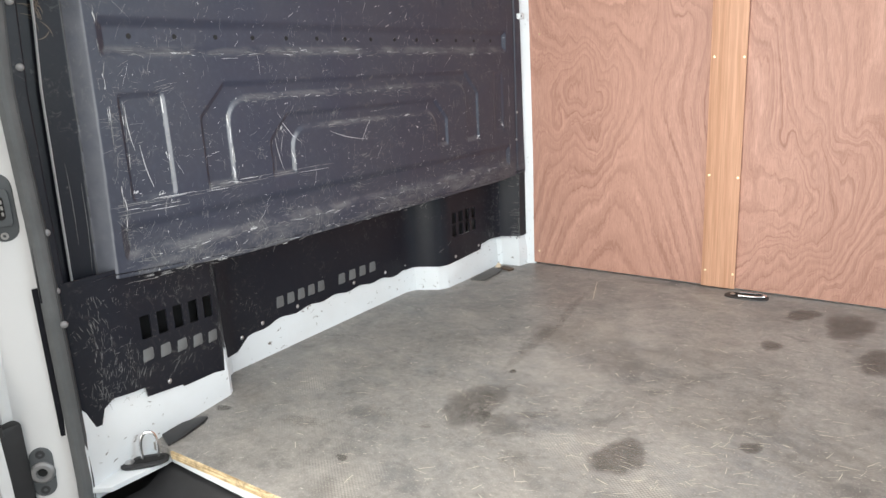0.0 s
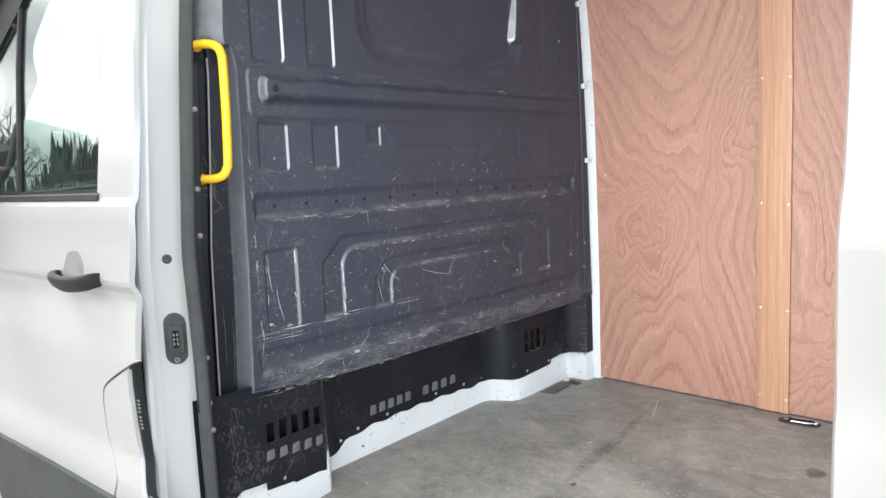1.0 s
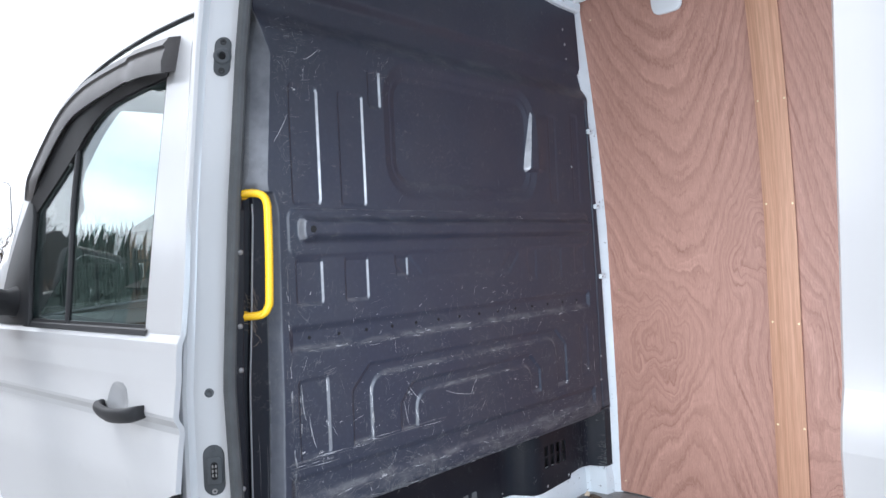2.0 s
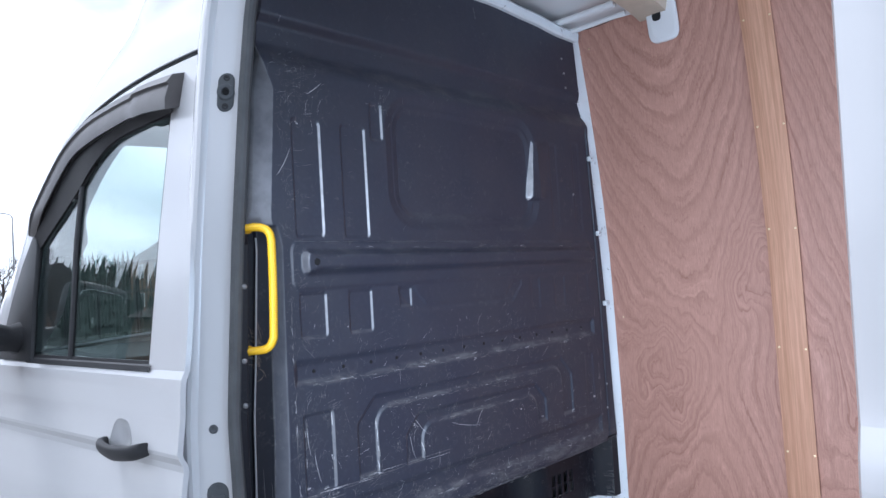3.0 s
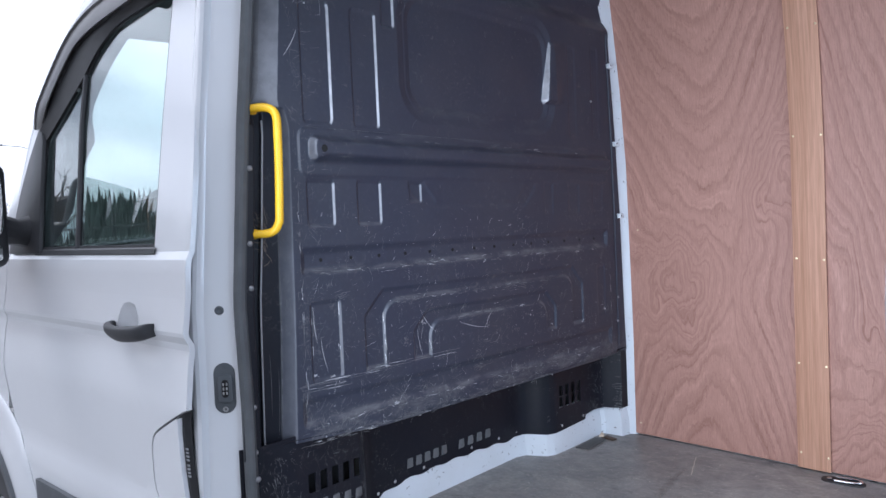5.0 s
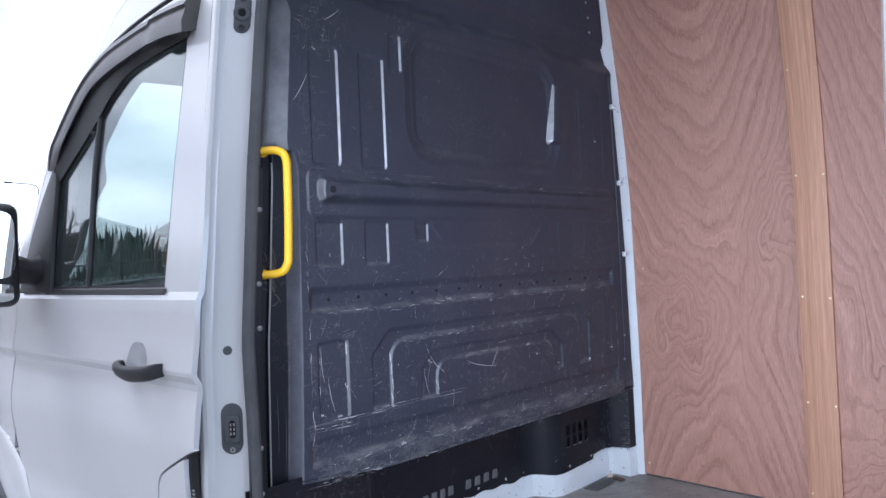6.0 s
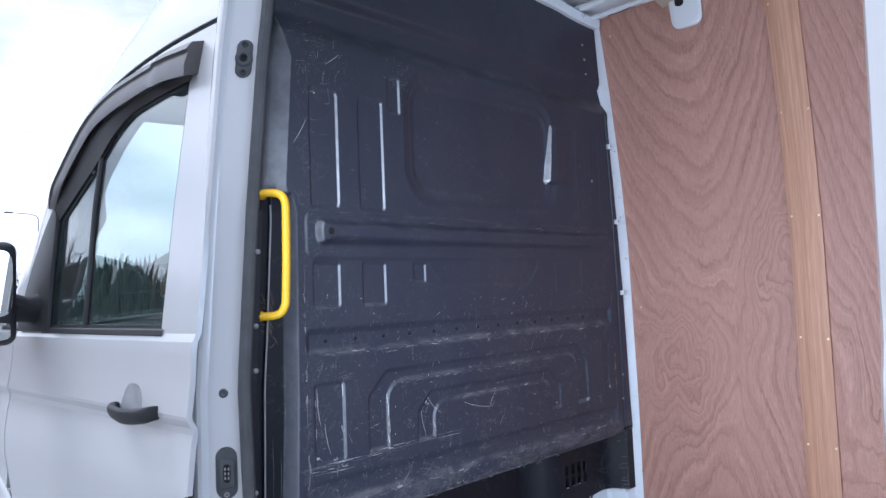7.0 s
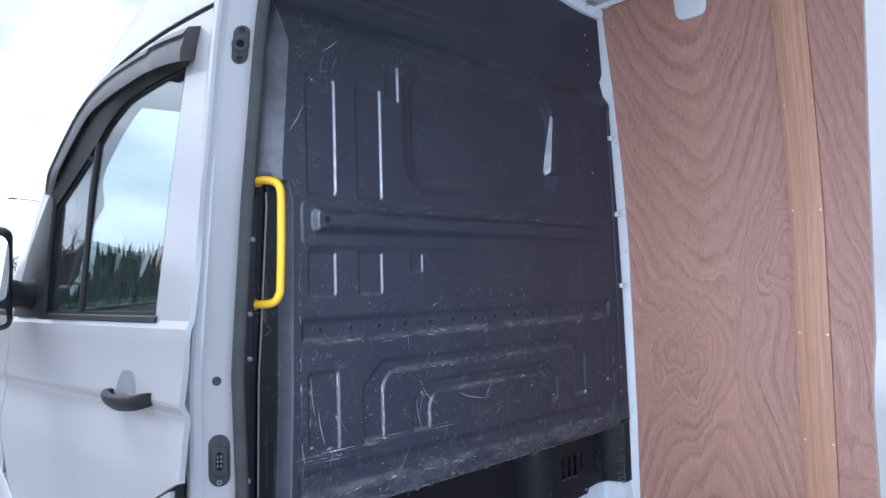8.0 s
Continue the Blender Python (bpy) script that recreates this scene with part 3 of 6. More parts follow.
FILM = stain_material()
for (cx, cy), (ax, ay), (bx, by), soak in STAINS:
    bm = bmesh.new()
    lay = bm.verts.layers.float.new("soak")
    rings = []
    c = bm.verts.new((cx, cy, 0.0008))
    c[lay] = soak
    ph = [rng.uniform(0, 6.28) for _ in range(4)]
    for s, a in ((0.5, 0.95), (0.9, 0.72), (1.35, 0.0)):
        ring = []
        for i in range(28):
            t = 2 * math.pi * i / 28
            w = s * (1 + 0.12 * math.sin(2 * t + ph[0]) + 0.09 * math.sin(3 * t + ph[1]) + 0.06 * math.sin(7 * t + ph[2]))
            v = bm.verts.new((cx + w * (ax * math.cos(t) + bx * math.sin(t)), cy + w * (ay * math.cos(t) + by * math.sin(t)), 0.0008))
            v[lay] = a * soak
            ring.append(v)
        rings.append(ring)
    for i in range(28):
        bm.faces.new((c, rings[0][i], rings[0][(i + 1) % 28]))
        for a, b in zip(rings, rings[1:]):
            bm.faces.new((a[i], b[i], b[(i + 1) % 28], a[(i + 1) % 28]))
    part("oil_stain", bm, FILM, floor, "dark soaked oil stain")

# straw, chips and scratches strewn over the deck
rng = random.Random(8)
dv, df = [], []
for i in range(1100):
    x, y = rng.uniform(0.0, 1.7), rng.uniform(0.3, 1.8)
    if rng.random() < 0.5:
        x, y = rng.gauss(0.9, 0.3), rng.gauss(0.75, 0.25)
    if y < 0.32 or x < -0.02:
        continue
    a, ln, w = rng.gauss(0.5, 0.6), rng.choice((0.003, 0.004, 0.006, 0.01, 0.022, 0.03)) * rng.uniform(0.7, 1.3), rng.uniform(0.0006, 0.0018)
    p = len(dv)
    for s, k in ((-0.5, -0.6), (0.5, -0.3), (0.55, 0.4), (-0.45, 0.5)):
        dv.append((x + s * ln * math.cos(a) - k * w * math.sin(a), y + s * ln * math.sin(a) + k * w * math.cos(a), 0.0012))
    df.append((p, p + 1, p + 2, p + 3))
# one long pale scratch
for q in range(8):
    u, v = 0.334 + 0.071 * q / 8, 1.727 - 0.189 * q / 8
    p = len(dv)
    dv += [(u + 0.0012 * math.sin(2.1 * q) - 0.0014, v, 0.0012), (u + 0.0012 * math.sin(2.1 * q) + 0.0014, v, 0.0012), (u + 0.0089 + 0.0012 * math.sin(2.1 * q + 2.1) + 0.0014, v - 0.0236, 0.0012), (u + 0.0089 + 0.0012 * math.sin(2.1 * q + 2.1) - 0.0014, v - 0.0236, 0.0012)]
    df.append((p, p + 1, p + 2, p + 3))
me = bpy.data.meshes.new("floor_chaff")
me.from_pydata(dv, [], df)
me.materials.append(material("pale_chaff", (0.55, 0.50, 0.42), 0.7))
tagged(new("floor_chaff", me), "pale chaff and chips strewn on the load floor", "chaff", kind="stuff")

# ---------------------------------------------------------------- bulkhead
bulkhead = thing("bulkhead", "scratched dark grey pressed-steel bulkhead behind the cab", "bulkhead")


def smooth(e0, e1, v):
    t = np.clip((v - e0) / (e1 - e0), 0, 1)
    return t * t * (3 - 2 * t)


def sd_box(Y, Z, y0, y1, z0, z1, r):
    qy = np.abs(Y - (y0 + y1) / 2) - (y1 - y0) / 2 + r
    qz = np.abs(Z - (z0 + z1) / 2) - (z1 - z0) / 2 + r
    return np.hypot(np.maximum(qy, 0), np.maximum(qz, 0)) + np.minimum(np.maximum(qy, qz), 0) - r


def sd_arch(Y, Z, y0, y1, z0, z1, c):
    """A box whose two upper corners are cut off by c."""
    d = sd_box(Y, Z, y0, y1, z0, z1, 0.004)
    k = 0.7071
    d = np.maximum(d, (Y - (y1 - c)) * k + (Z - z1) * k)
    return np.maximum(d, ((y0 + c) - Y) * k + (Z - z1) * k)


def sunk(d, depth, wall):
    return -depth * (1 - np.clip((d + wall) / wall, 0, 1))


def edge_left(z):
    return 0.03 + lean(z)


def edge_right(z):
    return np.interp(z, [0.10, 0.30, 0.5, 0.94, 1.24, 1.56, 1.73, 1.78, 1.83, 2.11], [1.830, 1.824, 1.814, 1.803, 1.786, 1.760, 1.748, 1.738, 1.715, 1.692])


def press(Y, Z):
    """Height of the pressed panel (towards the load space)."""
    h = np.zeros_like(Y)
    for y0, y1 in ((0.243, 0.339), (0.41, 0.504)):
        h += sunk(sd_box(Y, Z, y0, y1, 1.218, 1.548, 0.014), 0.0042, 0.0045)
        h += sunk(sd_box(Y, Z, y0, y1 - 0.006, 0.944, 1.068, 0.010), 0.0040, 0.0045)
    h += sunk(sd_box(Y, Z, 0.235, 0.337, 0.526, 0.742, 0.012), 0.0048, 0.0055)
    # large dished panel above the rail
    d = sd_box(Y, Z, 0.585, 1.36, 1.245, 1.675, 0.12)
    h += sunk(d, 0.007, 0.028) + sunk(d + 0.035, 0.006, 0.02)
    # steep wedge of its far wall
    far = np.interp(Z, [1.36, 1.58], [1.306, 1.340])
    wide = np.interp(Z, [1.365, 1.375, 1.56, 1.60], [0.002, 0.014, 0.006, 0.002])
    h += 1.45 * wide * (np.clip((Y - far + wide) / wide, 0, 1) - smooth(far, far + 0.12, Y)) * (smooth(1.362, 1.372, Z) - smooth(1.58, 1.60, Z))
    h += sunk(sd_box(Y, Z, 0.525, 0.576, 1.515, 1.63, 0.012), 0.0045, 0.0055)
    h += sunk(sd_box(Y, Z, 1.44, 1.50, 1.245, 1.60, 0.012), 0.002, 0.012)
    h += sunk(sd_box(Y, Z, 1.60, 1.66, 1.245, 1.62, 0.012), 0.002, 0.012)
    # small panels under the rail
    for y0, y1 in ((1.27, 1.33), (1.42, 1.497), (1.585, 1.664)):
        h += sunk(sd_box(Y, Z, y0, y1, 0.95, 1.075, 0.01), 0.002, 0.010)
    d = -sd_arch(Y, -Z, 0.60, 1.22, -1.07, -0.985, 0.06)
    d2 = -sd_arch(Y, -Z, 0.672, 1.16, -1.07, -1.012, 0.05)
    h += sunk(np.maximum(-d, d2), 0.0025, 0.010)
    h += sunk(sd_box(Y, Z, 0.607, 0.659, 1.005, 1.066, 0.006), 0.003, 0.0045)
    # two nested arched grooves
    o, i = sd_arch(Y, Z, 0.416, 1.502, 0.53, 0.755, 0.07), sd_box(Y, Z, 0.492, 1.43, 0.35, 0.718, 0.055)
    h += sunk(np.maximum(o, -i), 0.0055, 0.0065)
    o, i = sd_arch(Y, Z, 0.60, 1.322, 0.53, 0.676, 0.06), sd_box(Y, Z, 0.674, 1.262, 0.35, 0.636, 0.05)
    h += sunk(np.maximum(o, -i), 0.0055, 0.0065)
    h += sunk(sd_box(Y, Z, 1.60, 1.662, 0.54, 0.75, 0.01), 0.003, 0.010)
    # channels along the whole width
    h += sunk(sd_box(Y, Z, 0.215, 1.69, 0.816, 0.888, 0.012), 0.009, 0.016)
    h += sunk(sd_box(Y, Z, 0.20, 1.70, 0.412, 0.488, 0.012), 0.008, 0.016)
    # raised rail
    d = sd_box(Y, Z, 0.252, 1.705, 1.112, 1.188, 0.03)
    h += 0.024 * (1 - smooth(0.0, 1.0, 1 + d / np.interp(Y, [0.265, 0.30], [0.011, 0.026])))
    h += 0.004 * (1 - np.clip((sd_box(Y, Z, 0.222, 1.70, 1.075, 1.208, 0.03) + 0.005) / 0.005, 0, 1))
    # stepped flange along the far edge
    rim = Y - np.interp(Z, [0.30, 0.94, 1.24, 1.56, 1.73], [1.735, 1.732, 1.725, 1.712, 1.705])
    h += (-0.012 * smooth(0.0, 0.006, rim) + 0.004 * smooth(0.030, 0.034, rim)) * (1 - smooth(1.66, 1.72, Z))
    # folds under the roof
    h += -0.030 * smooth(1.685, 1.755, Z) + 0.018 * smooth(1.80, 1.835, Z)
    # ramps down to the bolted flange at the door pillar
    upper = np.interp(Z, [1.24, 1.27, 1.62, 1.70], [0.175, 0.168, 0.194, 0.162])
    lower = np.interp(Z, [0.36, 0.67, 1.2, 1.25], [0.178, 0.19, 0.199, 0.185])
    top = np.where(Z > 1.245, upper, lower)
    run = np.where(Z > 1.245, np.interp(Z, [1.245, 1.62, 1.71], [0.066, 0.066, 0.012]), np.interp(Z, [0.36, 0.7, 1.20, 1.245], [0.026, 0.023, 0.022, 0.012]))
    h += np.interp(Z, [1.2, 1.28], [-0.034, -0.046]) * (1 - np.clip((Y - (top - run)) / run, 0, 1))
    tilt = np.interp(Z, [0.75, 1.2, 1.6, 1.8, 2.0, 2.12], [0.0, 0.034, 0.074, 0.10, 0.135, 0.17])
    h += np.interp(Z, [1.2, 1.28, 1.6], [0.036, 0.012, 0.008]) * (1 - smooth(0.072, 0.082, Y - 0.75 * tilt))
    # low step beside the bolt strip
    seam = np.interp(Z, [0.4, 0.88, 1.2], [0.099, 0.110, 0.112]) + 0.75 * tilt
    h += -0.010 * (1 - np.clip((Y - seam) / 0.006, 0, 1)) * smooth(0.082, 0.086, Y - 0.75 * tilt) * (1 - smooth(1.24, 1.28, Z))
    return h


def press_at(y, z):
    return float(press(np.array([y]), np.array([z]))[0])


NY, NZ = 860, 340
zz = np.linspace(0.352, 2.11, NZ)
gy = []
for z in zz:
    a, b = edge_left(z), float(edge_right(z))
    row = np.linspace(0.03, 1.79, NY)
    gy.append(row + (a - 0.03) * np.clip((0.24 - row) / 0.21, 0, 1) + (b - 1.79) * np.clip((row - 1.56) / 0.23, 0, 1))
Y = np.array(gy)
Z = np.repeat(zz[:, None], NY, 1)
# bottom lip rises towards both ends
Z = np.where(Z < 0.42, 0.42 - (0.42 - Z) * (0.42 - np.interp(Y, [0.05, 0.17, 0.47, 1.27, 1.6, 1.79], [0.374, 0.381, 0.360, 0.362, 0.364, 0.372])) / (0.42 - 0.352), Z)
X = press(Y, Z)
co = np.stack([X, Y, Z], -1).reshape(-1, 3)
idx = np.arange(NY * NZ).reshape(NZ, NY)
faces = np.stack([idx[:-1, :-1], idx[:-1, 1:], idx[1:, 1:], idx[1:, :-1]], -1).reshape(-1, 4)
me = bpy.data.meshes.new("pressed_panel")
me.from_pydata(co.tolist(), [], faces.tolist())
for p in me.polygons:
    p.use_smooth = True
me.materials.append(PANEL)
me.materials.append(KICK)
strip_edge = np.interp(Z, [0.36, 0.67, 1.2, 1.25], [0.152, 0.167, 0.177, 0.173])
black = ((Y < strip_edge) & (Z < 1.245)) | (Y < 0.082 + 0.014 * smooth(1.25, 1.3, Z) + 0.75 * np.interp(Z, [0.75, 1.2, 1.6, 1.8, 2.0, 2.12], [0.0, 0.034, 0.074, 0.10, 0.135, 0.17]))
me.polygons.foreach_set("material_index", black[:-1, :-1].astype(np.int32).ravel())
# walls facing the doorway get its reflection painted on as bright metal
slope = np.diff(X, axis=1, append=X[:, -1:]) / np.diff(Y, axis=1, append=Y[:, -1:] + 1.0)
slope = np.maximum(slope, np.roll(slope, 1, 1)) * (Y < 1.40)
wear_or_glint = np.where(Z > 1.2, 0.65, np.where(Z > 0.9, 0.40, 0.15 * (Y < 0.75))) * ((Z > 1.2) | (Z < 1.09) | (Y < 0.24))
wear_or_glint = np.where(Y < 0.21, np.where(Z > 1.25, 0.21, np.where(Y < 0.145, 0.0, 0.075)) * (Y > 0.09), wear_or_glint)
wear_or_glint = np.where((Z > 1.06) & (Z < 1.215) & (Y > 0.21), np.where((Y > 0.25) & (Y < 0.268) & (Z > 1.12) & (Z < 1.18), 0.22, 0.12 * (Y < 0.24)), wear_or_glint)
att = me.attributes.new("door_glint", "FLOAT", "POINT")
att.data.foreach_set("value", (wear_or_glint * np.clip((slope - np.where(Y < 0.21, 0.3, 0.5)) / 0.22, 0, 1)).astype(np.float32).ravel())
# up-facing ledges: grey scuffs, with the light they catch painted in
ledge = np.clip(-np.gradient(X, axis=0) / np.gradient(Z, axis=0) / 0.4, 0, 1)
ledge = np.maximum(ledge, 0.9 * smooth(0.47, 0.36, Z))
att = me.attributes.new("scuffed", "FLOAT", "POINT")
att.data.foreach_set("value", (ledge * (Y > 0.2) * np.where(Z < 0.95, 0.46, 0.18)).astype(np.float32).ravel())
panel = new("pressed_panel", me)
panel.parent = bulkhead
tagged(panel, "dark grey pressed steel panel covered in pale scratches")
sol = panel.modifiers.new("thickness", "SOLIDIFY")
sol.thickness, sol.offset = 0.002, -1

# bare scratches, scattered in clusters over the panel
rng = random.Random(11)


class Scratches:
    """Thin pale strokes that lie on a surface x = height(y, z)."""

    def __init__(self, height):
        self.height, self.v, self.f = height, [], []

    def line(self, y, z, length, ang, width, bend=0.0):
        n = 5 if abs(bend) < 0.3 else 8
        base = len(self.v)
        py, pz, a = y - 0.5 * length * math.cos(ang), z - 0.5 * length * math.sin(ang), ang - bend * 0.5
        for i in range(n):
            w = width * (0.2 + math.sin(math.pi * (i + 0.35) / (n - 0.3)))
            for k in (-0.5, 0.5):
                qy, qz = py - k * w * math.sin(a), pz + k * w * math.cos(a)
                self.v.append((qy, qz))
            py, pz = py + length / (n - 1) * math.cos(a), pz + length / (n - 1) * math.sin(a)
            a += bend / (n - 1)
        for i in range(n - 1):
            a = base + 2 * i
            self.f.append((a, a + 2, a + 3, a + 1))

    def scuff(self, y, z, size, ang, count, width):
        """A hatch of short strokes side by side."""
        for _ in range(count):
            self.line(y + rng.gauss(0, size), z + rng.gauss(0, size * 0.5), rng.uniform(0.3, 1.0) * size * 1.4, ang + rng.gauss(0, 0.15), width * rng.uniform(0.6, 1.3))

    def make(self, mat, label):
        yz = np.array(self.v)
        xs = np.asarray(self.height(yz[:, 0], yz[:, 1])) + 0.0006
        me = bpy.data.meshes.new("scratch_layer")
        me.from_pydata(np.column_stack((xs, yz)).tolist(), [], self.f)
        me.materials.append(mat)
        ob = new("scratch_layer", me)
        ob.parent = bulkhead
        return tagged(ob, label, kind="stuff")


def any_angle():
    return rng.choice((rng.gauss(1.55, 0.25), rng.gauss(1.2, 0.3), rng.gauss(0.06, 0.15), rng.uniform(0, 3.14)))


bright, dull = Scratches(press), Scratches(press)


def reach(low, high):
    """A length between low and high, short ones most often."""
    return low * (high / low) ** (rng.random() ** 1.6)


# hairlines lie in loose sheaves that share a direction
for i in range(420):
    cy, cz, turn = rng.uniform(0.2, 1.72), 0.375 + 0.62 * rng.random() ** 2.0, any_angle()
    if rng.random() < 0.25:
        cy, cz = rng.gauss(0.225, 0.02), rng.uniform(0.38, 1.70)
    size = rng.uniform(0.006, 0.03)
    for j in range(rng.randint(2, 10)):
        y, z = rng.gauss(cy, size), rng.gauss(cz, size * 0.7)
        if 0.2 < y < 1.72 and z > 0.37:
            dull.line(y, z, reach(0.003, 0.035), turn + rng.gauss(0, 0.25), rng.uniform(0.0003, 0.0007), rng.gauss(0, 0.2))
for i in range(520):
    y, z = rng.uniform(0.21, 1.70), 0.38 + 0.62 * rng.random() ** 1.7
    (bright if i % 4 == 0 else dull).line(y, z, reach(0.002, 0.028), any_angle(), rng.uniform(0.0004, 0.0010), rng.gauss(0, 0.3))
for i in range(70):
    dull.scuff(rng.uniform(0.22, 1.70), 0.37 + 0.45 * rng.random() ** 1.8, rng.uniform(0.005, 0.020), rng.choice((1.5, 1.3, 0.1)) + rng.gauss(0, 0.2), rng.randint(6, 16), 0.0007)
for i in range(650):
    y, z = rng.uniform(0.205, 1.72), 0.375 + 0.60 * rng.random() ** 1.8
    (bright if rng.random() < 0.35 else dull).line(y, z, rng.uniform(0.0015, 0.006), any_angle(), rng.uniform(0.0007, 0.0014))
for i in range(150):
    y, z = rng.uniform(0.21, 1.70), 0.39 + 0.55 * rng.random() ** 1.3
    (bright if i % 5 == 0 else dull).line(y, z, rng.uniform(0.015, 0.06), any_angle(), rng.uniform(0.0004, 0.0006), rng.gauss(0, 0.35))
for i in range(70):
    dull.line(rng.uniform(0.22, 1.70), rng.uniform(1.0, 1.72), reach(0.004, 0.04), any_angle(), rng.uniform(0.0004, 0.0007), rng.gauss(0, 0.4))
# long wandering scrapes on the set-back strip
for y, z0, z1 in ((0.148, 0.40, 0.58), (0.128, 0.46, 0.62)):
    dull.line(y, (z0 + z1) / 2, z1 - z0, 1.57 + rng.gauss(0, 0.03), 0.0007, rng.gauss(0, 0.35))
for i in range(150):
    s = dull if rng.random() < 0.7 else bright
    s.line(rng.gauss(0.265, 0.04), rng.gauss(1.65, 0.06), reach(0.005, 0.06), any_angle(), rng.uniform(0.0003, 0.0005), rng.gauss(0, 1.3))
for i in range(30):
    dull.line(rng.gauss(0.58, 0.03), rng.gauss(1.63, 0.03), rng.uniform(0.006, 0.025), any_angle(), rng.uniform(0.0006, 0.0014), rng.gauss(0, 0.5))
for i in range(34):
    (bright if i % 3 == 0 else dull).line(rng.gauss(1.12, 0.05), rng.gauss(0.90, 0.045), rng.uniform(0.004, 0.016), rng.gauss(0.8, 0.5), rng.uniform(0.0006, 0.0014))
# rubbed ridges of the pressings
for z, a, b, n in ((0.820, 0.22, 1.1, 60), (0.813, 0.9, 1.68, 40), (0.716, 0.54, 1.25, 40), (0.634, 0.72, 1.2, 26), (0.408, 0.22, 1.68, 90), (0.366, 0.2, 1.3, 130), (0.53, 0.4, 0.5, 14), (1.19, 0.3, 1.6, 22)):
    for i in range(n):
        (bright if rng.random() < 0.2 else dull).line(rng.uniform(a, b), z + rng.gauss(0, 0.004), rng.uniform(0.006, 0.035), rng.gauss(0, 0.09), rng.uniform(0.0006, 0.0015))
for y, a, b, n in ((0.331, 0.54, 0.73, 16), (0.490, 0.54, 0.69, 22), (0.671, 0.54, 0.60, 10), (0.245, 0.58, 0.73, 12), (0.215, 0.45, 1.08, 46), (1.70, 0.42, 0.75, 24)):
    for i in range(n):
        (bright if rng.random() < 0.35 else dull).line(y + rng.gauss(0, 0.002), rng.uniform(a, b), rng.uniform(0.006, 0.03), rng.gauss(1.57, 0.06), rng.uniform(0.0006, 0.0014))
# long grazes at pallet height
for z, a, b in ((0.527, 0.18, 0.78), (0.522, 0.19, 0.52), (0.512, 0.2, 0.34), (0.505, 0.2, 0.36), (0.535, 0.5, 0.8)):
    for i in range(6):
        u = a + (b - a) * (i + 0.5) / 6
        (bright if rng.random() < 0.5 else dull).line(u, z + rng.gauss(0, 0.0012), (b - a) / 6 * 1.06, rng.gauss(0.0, 0.008), rng.uniform(0.0006, 0.0012))
for i in range(9):
    dull.line(0.27 + 0.08 * i, 1.2075, 0.07, rng.gauss(0, 0.006), 0.0006)
for y0, z0, y1, z1, w in ((0.192, 1.385, 0.235, 1.462, 0.0014), (0.30, 1.62, 0.35, 1.66, 0.0016), (0.63, 0.68, 0.70, 0.60, 0.0012), (0.80, 0.62, 0.93, 0.59, 0.0012), (0.96, 0.64, 0.92, 0.58, 0.0012), (0.62, 0.62, 0.64, 0.54, 0.0012), (0.27, 0.64, 0.29, 0.55, 0.0013), (0.25, 0.72, 0.26, 0.63, 0.0013)):
    bright.line((y0 + y1) / 2, (z0 + z1) / 2, math.hypot(y1 - y0, z1 - z0), math.atan2(z1 - z0, y1 - y0), w, 0.3)
# worn flecks
for y, z, s in ((0.644, 0.642, 0.010), (0.648, 0.634, 0.007), (1.303, 0.548, 0.009), (1.17, 0.60, 0.012), (0.265, 1.535, 0.007), (1.60, 1.40, 0.004), (1.655, 0.565, 0.008), (1.50, 0.535, 0.012), (0.30, 0.535, 0.010), (0.245, 0.545, 0.008), (0.52, 0.415, 0.012)):
    bright.scuff(y, z, s * 0.5, rng.gauss(0.6, 0.4), 7, 0.0018)
smear = Scratches(press)
for i in range(46):
    smear.line(rng.gauss(0.128, 0.008), rng.gauss(0.93, 0.035), rng.uniform(0.008, 0.04), rng.gauss(2.0, 0.5), rng.uniform(0.0006, 0.002), rng.gauss(0.8, 0.6))
smear.make(material("brown_smear", (0.13, 0.10, 0.08), 0.7), "brown dirt smear")
bright.make(PALE, "pale bare-metal scratches")
dull.make(DULL, "dull grey scuffs")

# white painted rim above the panel
bm = bmesh.new()
RIM = [(0.2, 2.10), (1.26, 2.084), (1.53, 2.064), (1.70, 2.056)]
sheet(bm, even(0.22, 1.70, 24), [0, 1, 2, 3, 4], lambda y, k: ((-0.02, 0.004, 0.012, 0.014, 0.004)[k], y, lerp_table(RIM, y) + (0.0, 0.0, 0.006, 0.030, 0.040)[k] + 0.002 * math.sin(23 * y)))
thicken(bm, -0.002)
rim = part("rim", bm, SILL, bulkhead, "white painted rim over the panel")
bm = bmesh.new()
rod(bm, [(0.0145, y, lerp_table(RIM, y) + 0.031 + 0.002 * math.sin(23 * y)) for y in even(0.3, 1.64, 24)], 0.0018, 5)
part("seam", bm, VOID, rim, "dark open seam")

# folded edge of the bolt strip, its lit line painted as pale metal
bm = bmesh.new()
FOLD = [(z, float(np.interp(z, [0.4, 0.88, 1.2], [0.099, 0.110, 0.112]) + 0.75 * np.interp(z, [0.75, 1.2], [0.0, 0.034])) + 0.004) for z in even(0.38, 1.22, 22)]
rod(bm, [(press_at(y + 0.006, z) + 0.0002, y, z) for z, y in FOLD], 0.0025, 6)
part("folded_edge", bm, material("lit_edge", (0.42, 0.43, 0.45), 0.4, 0.4), bulkhead, "folded edge, its lit line painted pale grey")

